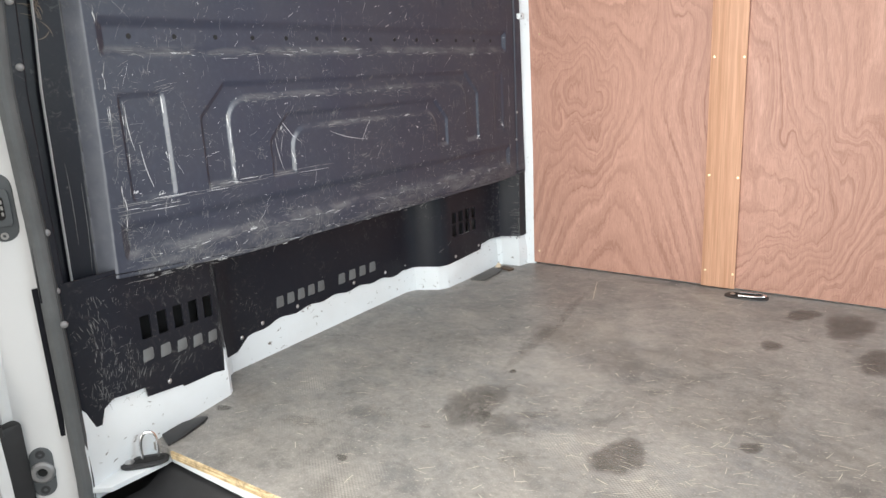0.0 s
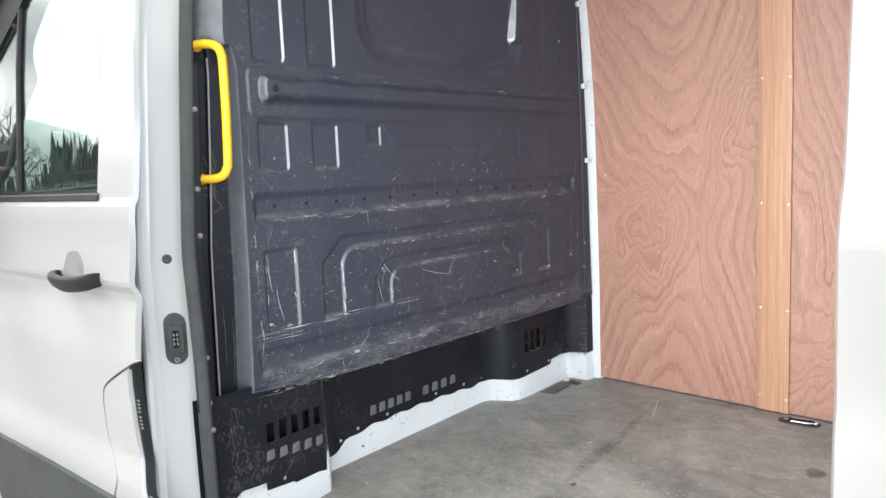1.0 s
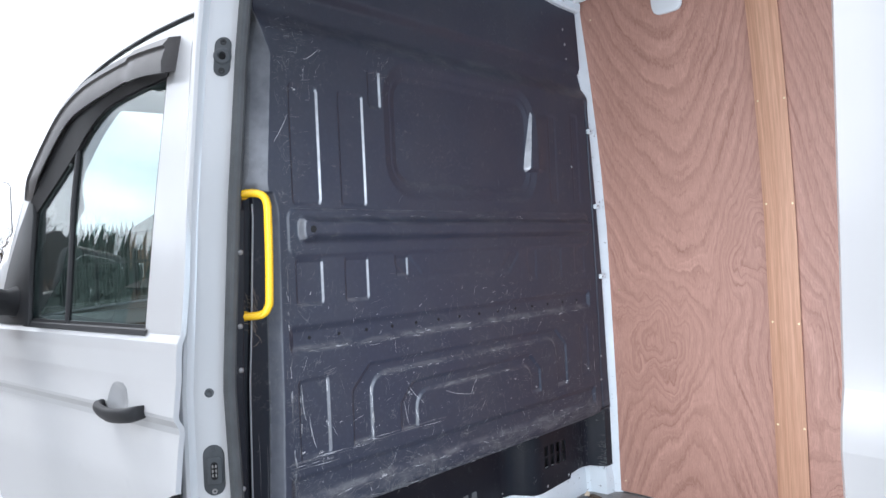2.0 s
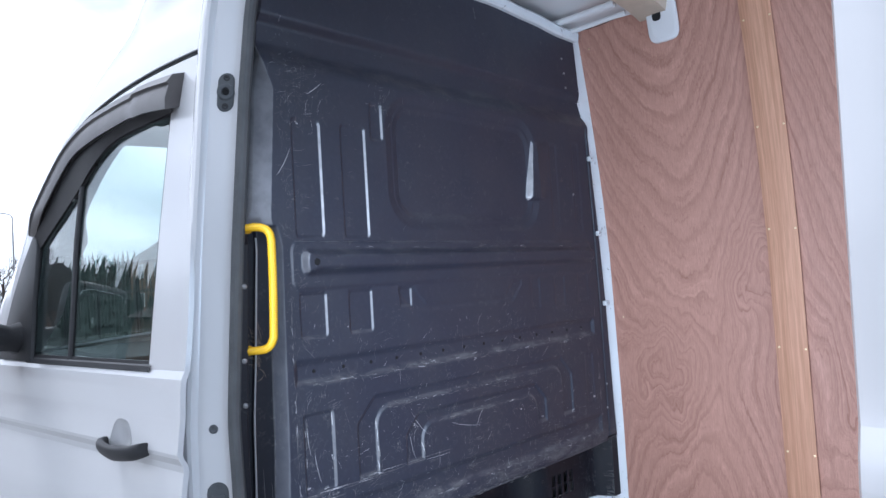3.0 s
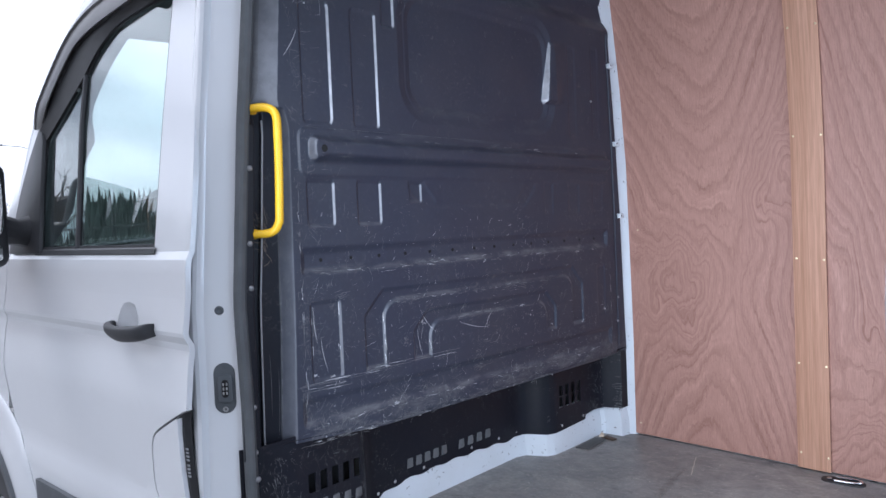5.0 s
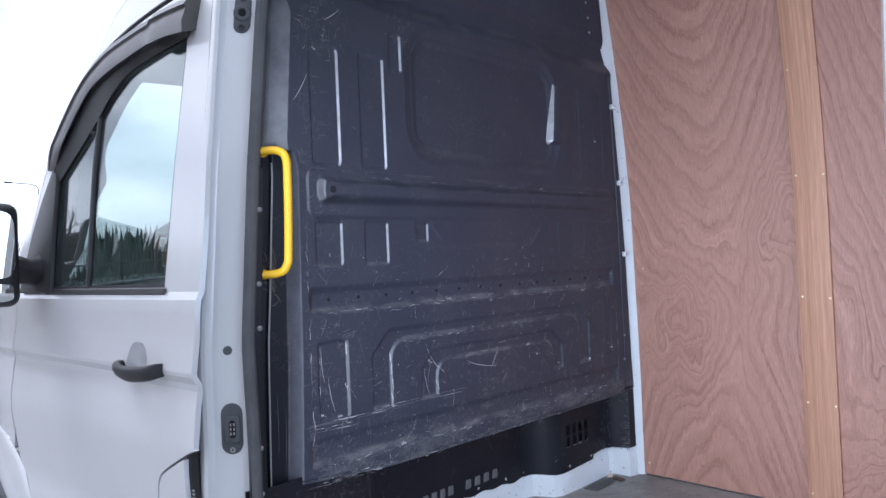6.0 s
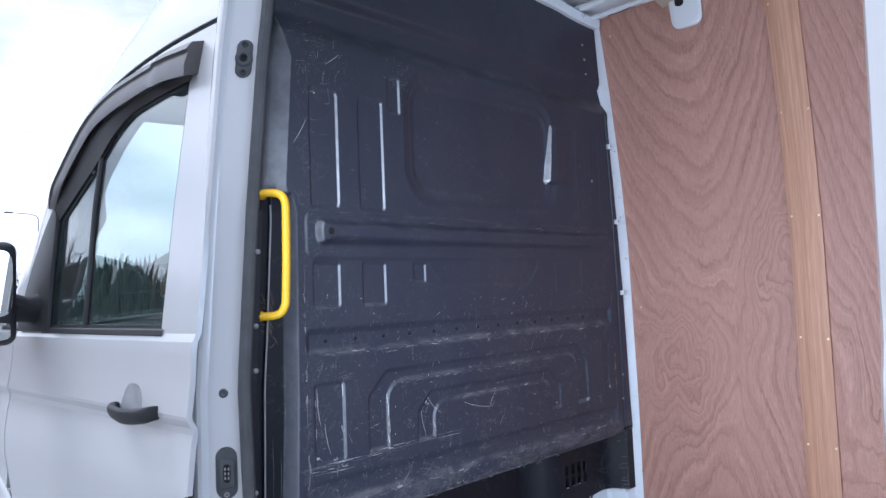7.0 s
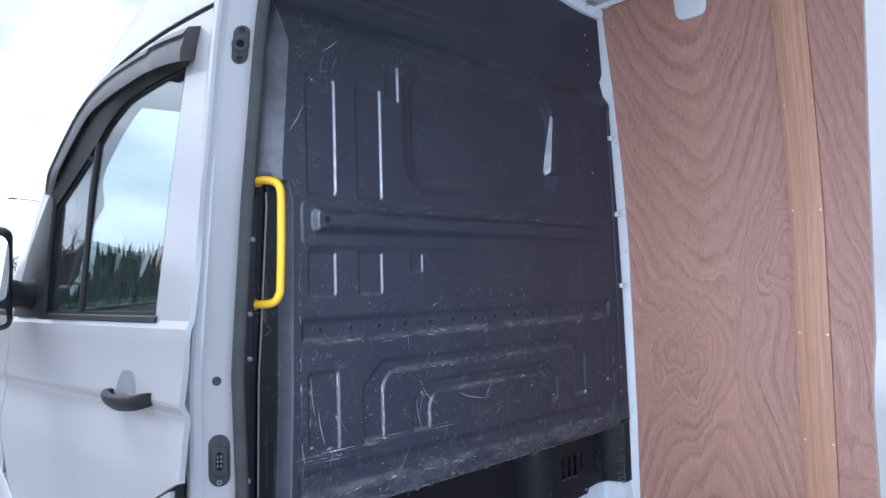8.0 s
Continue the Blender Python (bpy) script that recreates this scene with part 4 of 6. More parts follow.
# row of round holes and the rail's hole, as near-black discs
for i in range(14):
    bm = bmesh.new()
    y = 0.284 + 0.1014 * i
    lathe(bm, (press_at(y, 0.853) + 0.0002, y, 0.853), (1, 0, 0), [(0, 0.0055), (0.0008, 0.005)], 10)
    part("hole", bm, VOID, bulkhead)
bm = bmesh.new()
lathe(bm, (press_at(0.288, 1.15) + 0.0005, 0.288, 1.15), (1, 0, 0), [(0, 0.010), (0.0012, 0.009)], 12)
part("hole", bm, VOID, bulkhead)

# kick panel: follows the sill's knees, with slotted vents
KICKS = [(0.0, -0.02), (0.045, -0.004), (0.065, 0.006), (0.17, 0.0), (0.235, -0.014), (0.43, -0.056), (0.452, -0.074), (0.48, -0.135), (0.54, -0.164), (0.88, -0.180), (1.30, -0.198), (1.345, -0.184), (1.39, -0.110), (1.43, -0.098), (1.74, -0.098), (1.765, -0.085), (1.778, -0.014), (1.83, -0.012)]


def kick_x(y, z):
    return lerp_table(KICKS, y) - 0.006


KICK_FOOT = [(0.0, 0.10), (0.095, 0.094), (0.105, 0.125), (0.126, 0.138), (0.203, 0.13), (0.205, 0.107), (0.30, 0.092), (0.305, 0.086), (0.40, 0.078), (0.455, 0.064), (0.50, 0.054), (0.55, 0.056), (0.59, 0.080), (0.69, 0.095), (0.91, 0.098),
             (1.10, 0.092), (1.26, 0.080), (1.33, 0.088), (1.42, 0.085), (1.632, 0.096), (1.638, 0.114), (1.70, 0.121), (1.757, 0.118), (1.76, 0.121), (1.83, 0.123)]


def kick_low(y):
    """Ragged lower edge of the black panel over the white sill."""
    base = lerp_table(KICK_FOOT, y)
    return base + 0.004 * math.sin(y * 55) * (1 if 0.52 < y < 1.3 else 0)


SLOTS = [(0.213 + 0.0445 * i, 0.213 + 0.0445 * i + 0.027, 0.226, 0.278, 0) for i in range(5)]
SLOTS += [(1.457 + 0.041 * i, 1.457 + 0.041 * i + 0.024, z, z + 0.040, 0) for i in range(4) for z in (0.180, 0.227)]
LOUVRES = [(0.206 + 0.0465 * i, 0.206 + 0.0465 * i + 0.032, 0.182 - 0.007 * i, 0.220 - 0.007 * i) for i in range(5)]
LOUVRES += [(0.700 + 0.0418 * i, 0.700 + 0.0418 * i + 0.031, 0.126, 0.170) for i in range(5)] + [(0.958 + 0.050 * i, 0.958 + 0.050 * i + 0.034, 0.124, 0.168) for i in range(4)]
ys = sorted({0.022, 0.034, 0.045, 0.055, 0.065, 1.79, 1.80, 1.812, 1.829} | {y for y, _ in KICK_FOOT if 0.03 < y < 1.8} | {round(0.07 + 0.02 * i, 4) for i in range(86)} | {round(v, 4) for s in SLOTS for v in s[:2]})
zs = sorted({0.15, 0.40} | {0.180, 0.220, 0.227, 0.267, 0.226, 0.278} | {round(0.15 + 0.02 * i, 3) for i in range(13)})
bm = bmesh.new()
grid = {}
for y in ys:
    grid[y, -1] = bm.verts.new((kick_x(y, 0.1), y, kick_low(y)))
    for z in zs:
        grid[y, z] = bm.verts.new((kick_x(y, z), y, z - (0.075 * (y - 0.31) if 0.18 < y < 0.43 and 0.2 < z < 0.3 else 0)))
for a, b in zip(ys, ys[1:]):
    bm.faces.new((grid[a, -1], grid[b, -1], grid[b, zs[0]], grid[a, zs[0]]))
    for c, d in zip(zs, zs[1:]):
        ym, zm = (a + b) / 2, (c + d) / 2
        if any(s[0] < ym < s[1] and s[2] < zm < s[3] for s in SLOTS):
            continue
        bm.faces.new((grid[a, c], grid[b, c], grid[b, d], grid[a, d]))
thicken(bm, -0.003)
kick = part("kick_panel", bm, KICK, bulkhead, "black kick panel with slotted vents", 50)
# black boxes painted in for the darkness behind the vent slots
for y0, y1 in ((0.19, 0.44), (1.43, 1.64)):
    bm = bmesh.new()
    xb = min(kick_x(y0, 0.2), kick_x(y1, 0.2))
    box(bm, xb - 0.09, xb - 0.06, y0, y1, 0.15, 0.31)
    part("vent_dark", bm, VOID, kick)
# louvre flaps: the pale colour stands for light they reflect
for y0, y1, z0, z1 in LOUVRES:
    bm = bmesh.new()
    x0, x1 = kick_x(y0, z0), kick_x(y1, z0)
    sheet(bm, [0, 0.15, 0.85, 1], [0, 0.2, 0.9, 1], lambda u, v: (x0 + (x1 - x0) * u + 0.0015 + (0.007 * (1 - v) if 0 < v < 1 and 0 < u < 1 else 0), y0 + (y1 - y0) * u, z0 + (z1 - z0) * v))
    part("louvre", bm, LOUVRE_LIT, kick, "louvre with its caught light painted pale grey")
for y in (0.265, 0.57, 0.645, 0.78, 1.03, 1.19, 1.30, 1.47, 1.62):
    bm = bmesh.new()
    z = kick_low(y) + 0.018
    dome(bm, (kick_x(y, z), y, z), (1, 0, 0), 0.007, 0.005)
    part("bolt", bm, STEEL, kick)
kick_marks = Scratches(lambda y, z: [kick_x(a, b) + 0.0036 for a, b in zip(y, z)])
patches = [(rng.choice((rng.uniform(0.08, 0.45), rng.uniform(0.08, 0.2), rng.uniform(0.55, 1.3), rng.uniform(1.66, 1.81), rng.uniform(1.70, 1.81))), rng.uniform(0.12, 0.36)) for _ in range(90)]
for i in range(900):
    y = rng.choice((rng.uniform(0.06, 0.45), rng.uniform(0.06, 0.2), rng.uniform(0.55, 1.3), rng.uniform(1.4, 1.78), rng.uniform(1.66, 1.78)))
    z = rng.uniform(0.12, 0.36)
    if i % 4:
        py, pz = rng.choice(patches)
        y, z = min(max(rng.gauss(py, 0.013), 0.06), 1.78), min(max(rng.gauss(pz, 0.013), 0.12), 0.37)
    if any(s[0] - 0.012 < y < s[1] + 0.012 and s[2] - 0.02 < z < s[3] + 0.02 for s in SLOTS):
        continue
    kick_marks.line(y, z, reach(0.002, 0.025), any_angle(), rng.uniform(0.0004, 0.0008), rng.gauss(0, 0.5))
for i in range(70):
    kick_marks.line(0.435 + rng.gauss(0, 0.004), rng.uniform(0.08, 0.36), reach(0.004, 0.03), rng.gauss(1.57, 0.12), rng.uniform(0.0005, 0.0012))
    kick_marks.line(0.115 + rng.gauss(0, 0.010), rng.uniform(0.13, 0.36), reach(0.003, 0.03), rng.gauss(1.57, 0.25), rng.uniform(0.0005, 0.0012))
for y, z in ((0.15, 0.2), (0.19, 0.16), (0.11, 0.3), (0.30, 0.15), (1.72, 0.2), (1.70, 0.15), (1.38, 0.15)):
    kick_marks.scuff(y, z, 0.018, any_angle(), 12, 0.001)
kick_marks.make(SCUFFPALE, "dull scuffs on the kick panel")
# shelf between the panel's lip and the set-back kick panel
bm = bmesh.new()
sheet(bm, even(0.052, 1.806, 60), [0, 1], lambda y, v: (0.0 if v == 0 else kick_x(y, 0.39) - 0.002, y, np.interp(y, [0.05, 0.17, 0.47, 1.27, 1.6, 1.79], [0.380, 0.387, 0.366, 0.368, 0.370, 0.378]) + 0.004))
thicken(bm, 0.002)
part("shelf", bm, KICK, bulkhead)

# bolts down the flange
for z in (0.325, 0.39, 0.502, 0.797, 0.907, 1.093, 1.32, 1.49, 1.60):
    bm = bmesh.new()
    y = lerp_table([(0.3, 0.054), (0.5, 0.058), (0.8, 0.067), (0.91, 0.070), (1.09, 0.079), (1.6, 0.117)], z)
    dome(bm, (press_at(y, z) + 0.001 if z > 0.36 else 0.012, y, z), (1, -0.2, 0), 0.007, 0.005)
    part("bolt", bm, DULLBOLT, bulkhead)
for y, z in ((1.60, 1.97), (1.61, 1.91), (1.615, 1.85), (1.60, 1.40), (1.765, 0.50), (1.768, 0.60)):
    bm = bmesh.new()
    dome(bm, (press_at(y, z), y, z), (1, 0, 0), 0.005, 0.004)
    part("bolt", bm, DULLBOLT, bulkhead)
# clips at the far edge
for z in (0.94, 1.24, 1.56):
    bm = bmesh.new()
    y = float(edge_right(z))
    box(bm, -0.012, 0.006, y - 0.022, y + 0.012, z - 0.010, z + 0.010, 0.003)
    clip = part("clip", bm, SILL, bulkhead, "small white clip")
    bm = bmesh.new()
    lathe(bm, (0.006, y - 0.012, z), (1, 0, 0), [(0, 0.003), (0.0006, 0.0028)], 8)
    part("hole", bm, VOID, clip)

# yellow grab handle
bm = bmesh.new()
TOPX, BOTX = -0.012, -0.008
pts = [(TOPX, 0.092, 1.241), (0.012, 0.106, 1.243), (0.034, 0.118, 1.240), (0.048, 0.126, 1.231), (0.054, 0.130, 1.215), (0.055, 0.131, 1.19), (0.054, 0.130, 1.08), (0.051, 0.127, 0.97),
       (0.049, 0.125, 0.955), (0.042, 0.120, 0.940), (0.028, 0.111, 0.932), (0.008, 0.097, 0.930), (BOTX, 0.085, 0.930)]
rod(bm, smooth_line(pts, 4), 0.0105, 12)
handle = part("grab_handle", bm, YELLOW, bulkhead, "yellow painted tubular grab handle")
for z, y in ((1.241, 0.100), (0.930, 0.088)):
    bm = bmesh.new()
    plate(bm, oval(y, z, 0.016, 0.013, 14, 3), lambda a, b, d: (-0.014 + d, a, b), 0.006, 0.002)
    foot = part("foot", bm, YELLOW, handle)
    bm = bmesh.new()
    dome(bm, (-0.008, y - 0.008, z), (1, -0.3, 0), 0.006, 0.004)
    part("bolt", bm, STEEL, handle)

# ---------------------------------------------------------------- white sill under the bulkhead
bm = bmesh.new()
sheet(bm, [0.047] + [k for k, _ in KNEES if k >= 0.05], [-0.05, 0.0, 0.06, 0.135, 0.17], lambda y, z: (sill_x(y) - (0.004 if z < 0.1 else 0.012 if z < 0.15 else 0.03), y, z))
thicken(bm, -0.002)
sill = obj("sill", bm, SILL, None, "", 25)
tagged(sill, "scuffed white painted steel sill under the bulkhead", "sill", kind="structure")

# ---------------------------------------------------------------- far wall: pillar strip, plywood, batten
def wall_y(z):
    """The plywood stands upright below and leans in towards the roof."""
    return float(np.interp(z, [0.0, 1.15, 1.45, 1.75, 2.14], [1.853, 1.853, 1.832, 1.797, 1.735]))


wall = tagged(new("wall_plywood"), "red-brown plywood lining with a pine batten over the joint", "wall", kind="structure")
zs = even(0.006, 2.13, 24)
for x0, x1, mat in ((0.012, 0.718, PLY_A), (0.721, 1.94, PLY_B), (1.943, 3.4, PLY_A)):
    bm = bmesh.new()
    sheet(bm, [x0, x1], zs, lambda x, z: (min(x, 0.004) - 0.018 * max(z - 0.42, 0) if x < 0.1 else x, wall_y(z), z))
    thicken(bm, 0.006)
    part("plywood_sheet", bm, mat, wall)
bm = bmesh.new()
sheet(bm, [0.664, 0.668, 0.769, 0.773], zs, lambda x, z: (x, wall_y(z) - (0.012 if 0.666 < x < 0.771 else 0.010), z))
thicken(bm, 0.009)
part("batten", bm, PINE, wall, "pale pine batten", 50)
for z in (0.056, 0.38, 0.756, 1.19, 1.565, 1.95):
    for x, dz in ((0.766, 0.0), (0.676, 0.005)):
        bm = bmesh.new()
        lathe(bm, (x, wall_y(z + dz) - 0.0122, z + dz), (0, -1, 0.05), [(0, 0.0042), (0.0012, 0.004), (0.0016, 0.0025)], 8)
        part("screw", bm, SCREW, wall)
for x, z in ((0.031, 0.053), (0.045, 0.876), (0.03, 2.03)):
    bm = bmesh.new()
    lathe(bm, (x, wall_y(z) - 0.0005, z), (0, -1, 0), [(0, 0.004), (0.0012, 0.0035)], 8)
    part("screw", bm, SCREW, wall)
bm = bmesh.new()
sheet(bm, [0, 0.3, 0.7, 1], even(-0.05, 2.12, 30), lambda u, z: (-0.03 + (0.042 - 0.018 * max(z - 0.42, 0)) * u, (float(edge_right(z)) - 0.004) * (1 - u) + (wall_y(max(z, 0)) + 0.008) * u, z))
thicken(bm, -0.003)
pil = obj("wall_pillar", bm, SILL, None)
tagged(pil, "narrow white painted body pillar between bulkhead and plywood", "pillar", kind="structure")

# ---------------------------------------------------------------- ceiling
def roof_z(y):
    return 2.135 + 0.035 * (1 - ((y - CENTRE) / 0.85) ** 2)


bm = bmesh.new()
sheet(bm, even(-0.06, 3.4, 40), [0.08, 0.14, 0.2] + even(0.3, 1.6, 10) + [1.68, 1.72, 1.75], lambda x, y: (x, y, roof_z(y) - 0.03 * max(0, (y - 1.66) / 0.09) ** 2 + 0.004 * math.sin(x * 14)))
thicken(bm, 0.002)
ceiling = tagged(obj("ceiling", bm, WHITE), "white painted steel van roof seen from inside", "ceiling", kind="structure")
roof_bow = thing("roof_bow", "white pressed-steel roof bow with its end plate on the plywood", "roof bow")
bm = bmesh.new()
sheet(bm, [0.265, 0.28, 0.295, 0.385, 0.40, 0.415], [0.15] + even(0.3, 1.5, 8) + [1.62, 1.70, 1.74], lambda x, y: (x, y, roof_z(y) - (0.004 if x < 0.27 or x > 0.41 else 0.05) - 0.02 * max(0, (y - 1.6) / 0.14)))
part("bow", bm, plastic("tan_bow", (0.46, 0.375, 0.30), 0.6), roof_bow, "tan bow")
bm = bmesh.new()
plate(bm, oval(0.377, 2.048, 0.062, 0.085, 28, 4.5), lambda a, b, d: (a, wall_y(b) - 0.012 - d, b), 0.014, 0.005)
endp = part("end_plate", bm, WHITE, roof_bow, "white end plate with a round hole")
bm = bmesh.new()
plate(bm, oval(0.380, 2.048, 0.047, 0.068, 24, 4.5), lambda a, b, d: (a, wall_y(b) - 0.0255 - d, b), 0.001)
part("recess", bm, WHITE, endp)
bm = bmesh.new()
plate(bm, oval(0.360, 2.066, 0.018, 0.021, 16, 3), lambda a, b, d: (a, wall_y(b) - 0.0275 - d, b), 0.002)
part("hole", bm, VOID, endp)
for y, z, r in ((1.575, 2.112, 0.014), (1.655, 2.092, 0.010)):
    bm = bmesh.new()
    rod(bm, smooth_line([(-0.055, y - 0.01, z), (0.05, y, z - 0.002), (0.16, y + 0.002, z), (0.262, y, z - 0.001)], 4), r, 8)
    part("fold", bm, WHITE, roof_bow, "rolled white steel fold")
bm = bmesh.new()
rod(bm, smooth_line([(0.02, 1.645, 2.090), (0.06, 1.668, 2.086), (0.138, 1.676, 2.085), (0.19, 1.668, 2.087), (0.225, 1.672, 2.088)], 4), 0.0016, 5)
part("sealant_crack", bm, VOID, roof_bow, "dark crack in the sealant")

# ---------------------------------------------------------------- tie-down rings
def tie_ring(at, turn, label, tilt, size=1.0, folded=False):
    e = thing("tie_down_ring", label, "tie-down ring", "tie-down rings in the floor", at=at)
    e.rotation_euler = (0, 0, radians(turn))
    e.scale = (size, size, 1)
    bm = bmesh.new()
    plate(bm, oval(0, 0, 0.048, 0.024, 24, 2.8), lambda a, b, d: (a, b, 0.0005 + d), 0.006, 0.002)
    part("base_plate", bm, BLACK, e)
    bm = bmesh.new()
    plate(bm, oval(0.004 if folded else 0.01, 0, 0.038 if folded else 0.030, 0.015 if folded else 0.012, 20, 3), lambda a, b, d: (a, b, 0.0068 + d), 0.001)
    part("cup", bm, VOID, e)
    bm = bmesh.new()
    dome(bm, (-0.030, 0, 0.007), (0, 0, 1), 0.010 if not folded else 0.006, 0.005)
    part("screw", bm, STEEL, e)
    bm = bmesh.new()
    c, s = math.cos(radians(tilt)), math.sin(radians(tilt))
    loop = [(-0.016, 0), (-0.017, 0.03), (-0.011, 0.05), (0, 0.056), (0.011, 0.05), (0.017, 0.03), (0.016, 0)]
    if folded:
        pts = [(-0.016 + b, a * 0.75, 0.010 + 0.04 * b) for a, b in loop]
    else:
        pts = [(0.012 + a, 0.001 + b * c, 0.010 + b * s) for a, b in loop]
    rod(bm, smooth_line(pts, 5), 0.0035, 8)
    part("wire_loop", bm, CHROME, e, "bright steel wire loop")
    return e


tie_ring((0.022, 0.158, -0.018), 52, "black tie-down with a raised wire loop at the doorway", 82)
tie_ring((0.824, 1.795, -0.003), 4, "recessed black tie-down with a folded wire loop by the plywood", 4, 1.40, True)
bm = bmesh.new()
plate(bm, [(-0.026, 0.228), (0.036, 0.207), (0.030, 0.250), (0.012, 0.312), (-0.002, 0.333), (-0.018, 0.324), (-0.028, 0.285)], lambda a, b, d: (a, b, 0.001 + d), 0.005, 0.002)
tagged(obj("rubber_flap", bm, BLACK), "black rubber flap on the floor beside the sill", "flap")
bm = bmesh.new()
plate(bm, [(-0.085, 1.535), (-0.030, 1.548), (-0.036, 1.655), (-0.050, 1.700), (-0.088, 1.690)], lambda a, b, d: (a, b, 0.002 + 0.010 * (b - 1.53) + d), 0.004, 0.001)
tagged(obj("rubber_flap", bm, plastic("dusty_flap", (0.075, 0.074, 0.072), 0.6)), "dusty dark rubber flap on the floor by the sill", "flap")
bm = bmesh.new()
plate(bm, [(-0.078, 1.712), (-0.020, 1.705), (-0.016, 1.732), (-0.070, 1.748)], lambda a, b, d: (a, b, 0.0015 + d), 0.005, 0.0015)
tagged(obj("wood_chip", bm, plastic("brown_chip", (0.075, 0.045, 0.028), 0.7)), "dark brown broken wood chip on the floor", "chip")
bm = bmesh.new()
plate(bm, [(-0.074, 1.690), (-0.052, 1.694), (-0.060, 1.708), (-0.076, 1.712)], lambda a, b, d: (a, b, 0.012 + d + 0.5 * (b - 1.69)), 0.004, 0.001)
tagged(obj("wood_splinter", bm, plastic("pale_splinter", (0.55, 0.45, 0.34), 0.7)), "pale splinter of wood leaning on the flap", "splinter")

# ================================================================ the van
van = thing("van", "white high-roofed panel van with its side door open", "van", at=(0, 0, 0))


# ---------------------------------------------------------------- door pillar
PILLAR = [(-0.20, 0.02), (-0.13, -0.024), (-0.10, -0.047), (-0.082, -0.051), (-0.070, -0.049), (-0.0645, -0.044), (-0.067, -0.034), (-0.066, -0.024), (-0.0525, -0.0138), (-0.014, 0.036), (-0.013, 0.043), (-0.022, 0.050)]
zs = even(-0.30, 2.10, 48)
bm = bmesh.new()
sheet(bm, list(range(len(PILLAR))), zs, lambda i, z: (PILLAR[i][0] - 0.006 + (0.606 * spread(z) if i >= 9 else 0), PILLAR[i][1] + lean(z) + (0.795 * spread(z) if i >= 9 else 0), z))
thicken(bm, -0.003)
pillar = part("door_pillar", bm, WHITE, van, "white painted door pillar", 28)
bm = bmesh.new()
SEAL = [(-0.014, 0.050), (-0.014, 0.034), (-0.009, 0.026), (-0.004, 0.0245), (-0.001, 0.027), (0.001, 0.026), (0.005, 0.029), (0.0055, 0.033), (0.007, 0.036), (0.0065, 0.043), (0.004, 0.047)]
sheet(bm, list(range(len(SEAL))), zs, lambda i, z: (SEAL[i][0] - 0.004 + 0.606 * spread(z), SEAL[i][1] + lean(z) + 0.795 * spread(z), z))
thicken(bm, -0.002)
seal = part("door_seal", bm, plastic("dusty_rubber", (0.105, 0.11, 0.115), 0.6), van, "dusty grey ribbed rubber door seal", 30)
bm = bmesh.new()
LIP = [(-0.004, 0.045), (0.002, 0.043), (0.005, 0.045), (0.0055, 0.049), (0.002, 0.053), (-0.004, 0.054)]
sheet(bm, list(range(len(LIP))), zs, lambda i, z: (LIP[i][0] - 0.004 + 0.606 * spread(z), LIP[i][1] + lean(z) + 0.795 * spread(z), z))
thicken(bm, -0.0015)
part("seal_lip", bm, RUBBER, seal, "dark inner lip of the seal", 40)


def on_pillar(a, b, d):
    """A place on the pillar's slanting face: a along it, b up, d proud of it."""
    s = a + 0.041
    return (-0.0445 + 0.606 * s + 0.795 * d, 0.004 + 0.795 * s - 0.606 * d + lean(b), b)


FACE = (0.795, -0.606, 0)


# contact plate
bm = bmesh.new()
plate(bm, capsule(-0.037, 0.555, 0.026, 0.063), on_pillar, 0.005, 0.002)
contact = part("contact_plate", bm, GREYPLASTIC, pillar, "grey plastic contact plate")
bm = bmesh.new()
plate(bm, oval(-0.035, 0.555, 0.018, 0.034, 20, 7), lambda a, b, d: on_pillar(a, b, d + 0.005), 0.006, 0.0015)
part("contact_block", bm, GREYPLASTIC, pillar)
bm = bmesh.new()
plate(bm, capsule(-0.035, 0.555, 0.008, 0.022), lambda a, b, d: on_pillar(a, b, d + 0.0112), 0.0006)
part("slot", bm, VOID, pillar)
for r in range(3):
    for s in (-1, 1):
        bm = bmesh.new()
        plate(bm, oval(-0.035 + 0.004 * s, 0.566 - 0.011 * r, 0.002, 0.0037, 8, 6), lambda a, b, d: on_pillar(a, b, 0.0119 + d), 0.001)
        part("contact", bm, STEEL, pillar)
for z in (0.607, 0.503):
    bm = bmesh.new()
    lathe(bm, on_pillar(-0.037, z, 0.005), FACE, [(0, 0.007), (0.001, 0.0065), (0.001, 0.003), (-0.001, 0.0028)], 12)
    part("screw", bm, STEEL if z < 0.55 else GREYPLASTIC, pillar)
# rubber stop
bm = bmesh.new()
lathe(bm, on_pillar(-0.041, 0.747, 0), FACE, [(0, 0.0115), (0.003, 0.0115), (0.005, 0.008), (0.004, 0.004), (0.003, 0.002)], 16)
part("rubber_stop", bm, GREYPLASTIC, pillar, "round dark rubber stop")


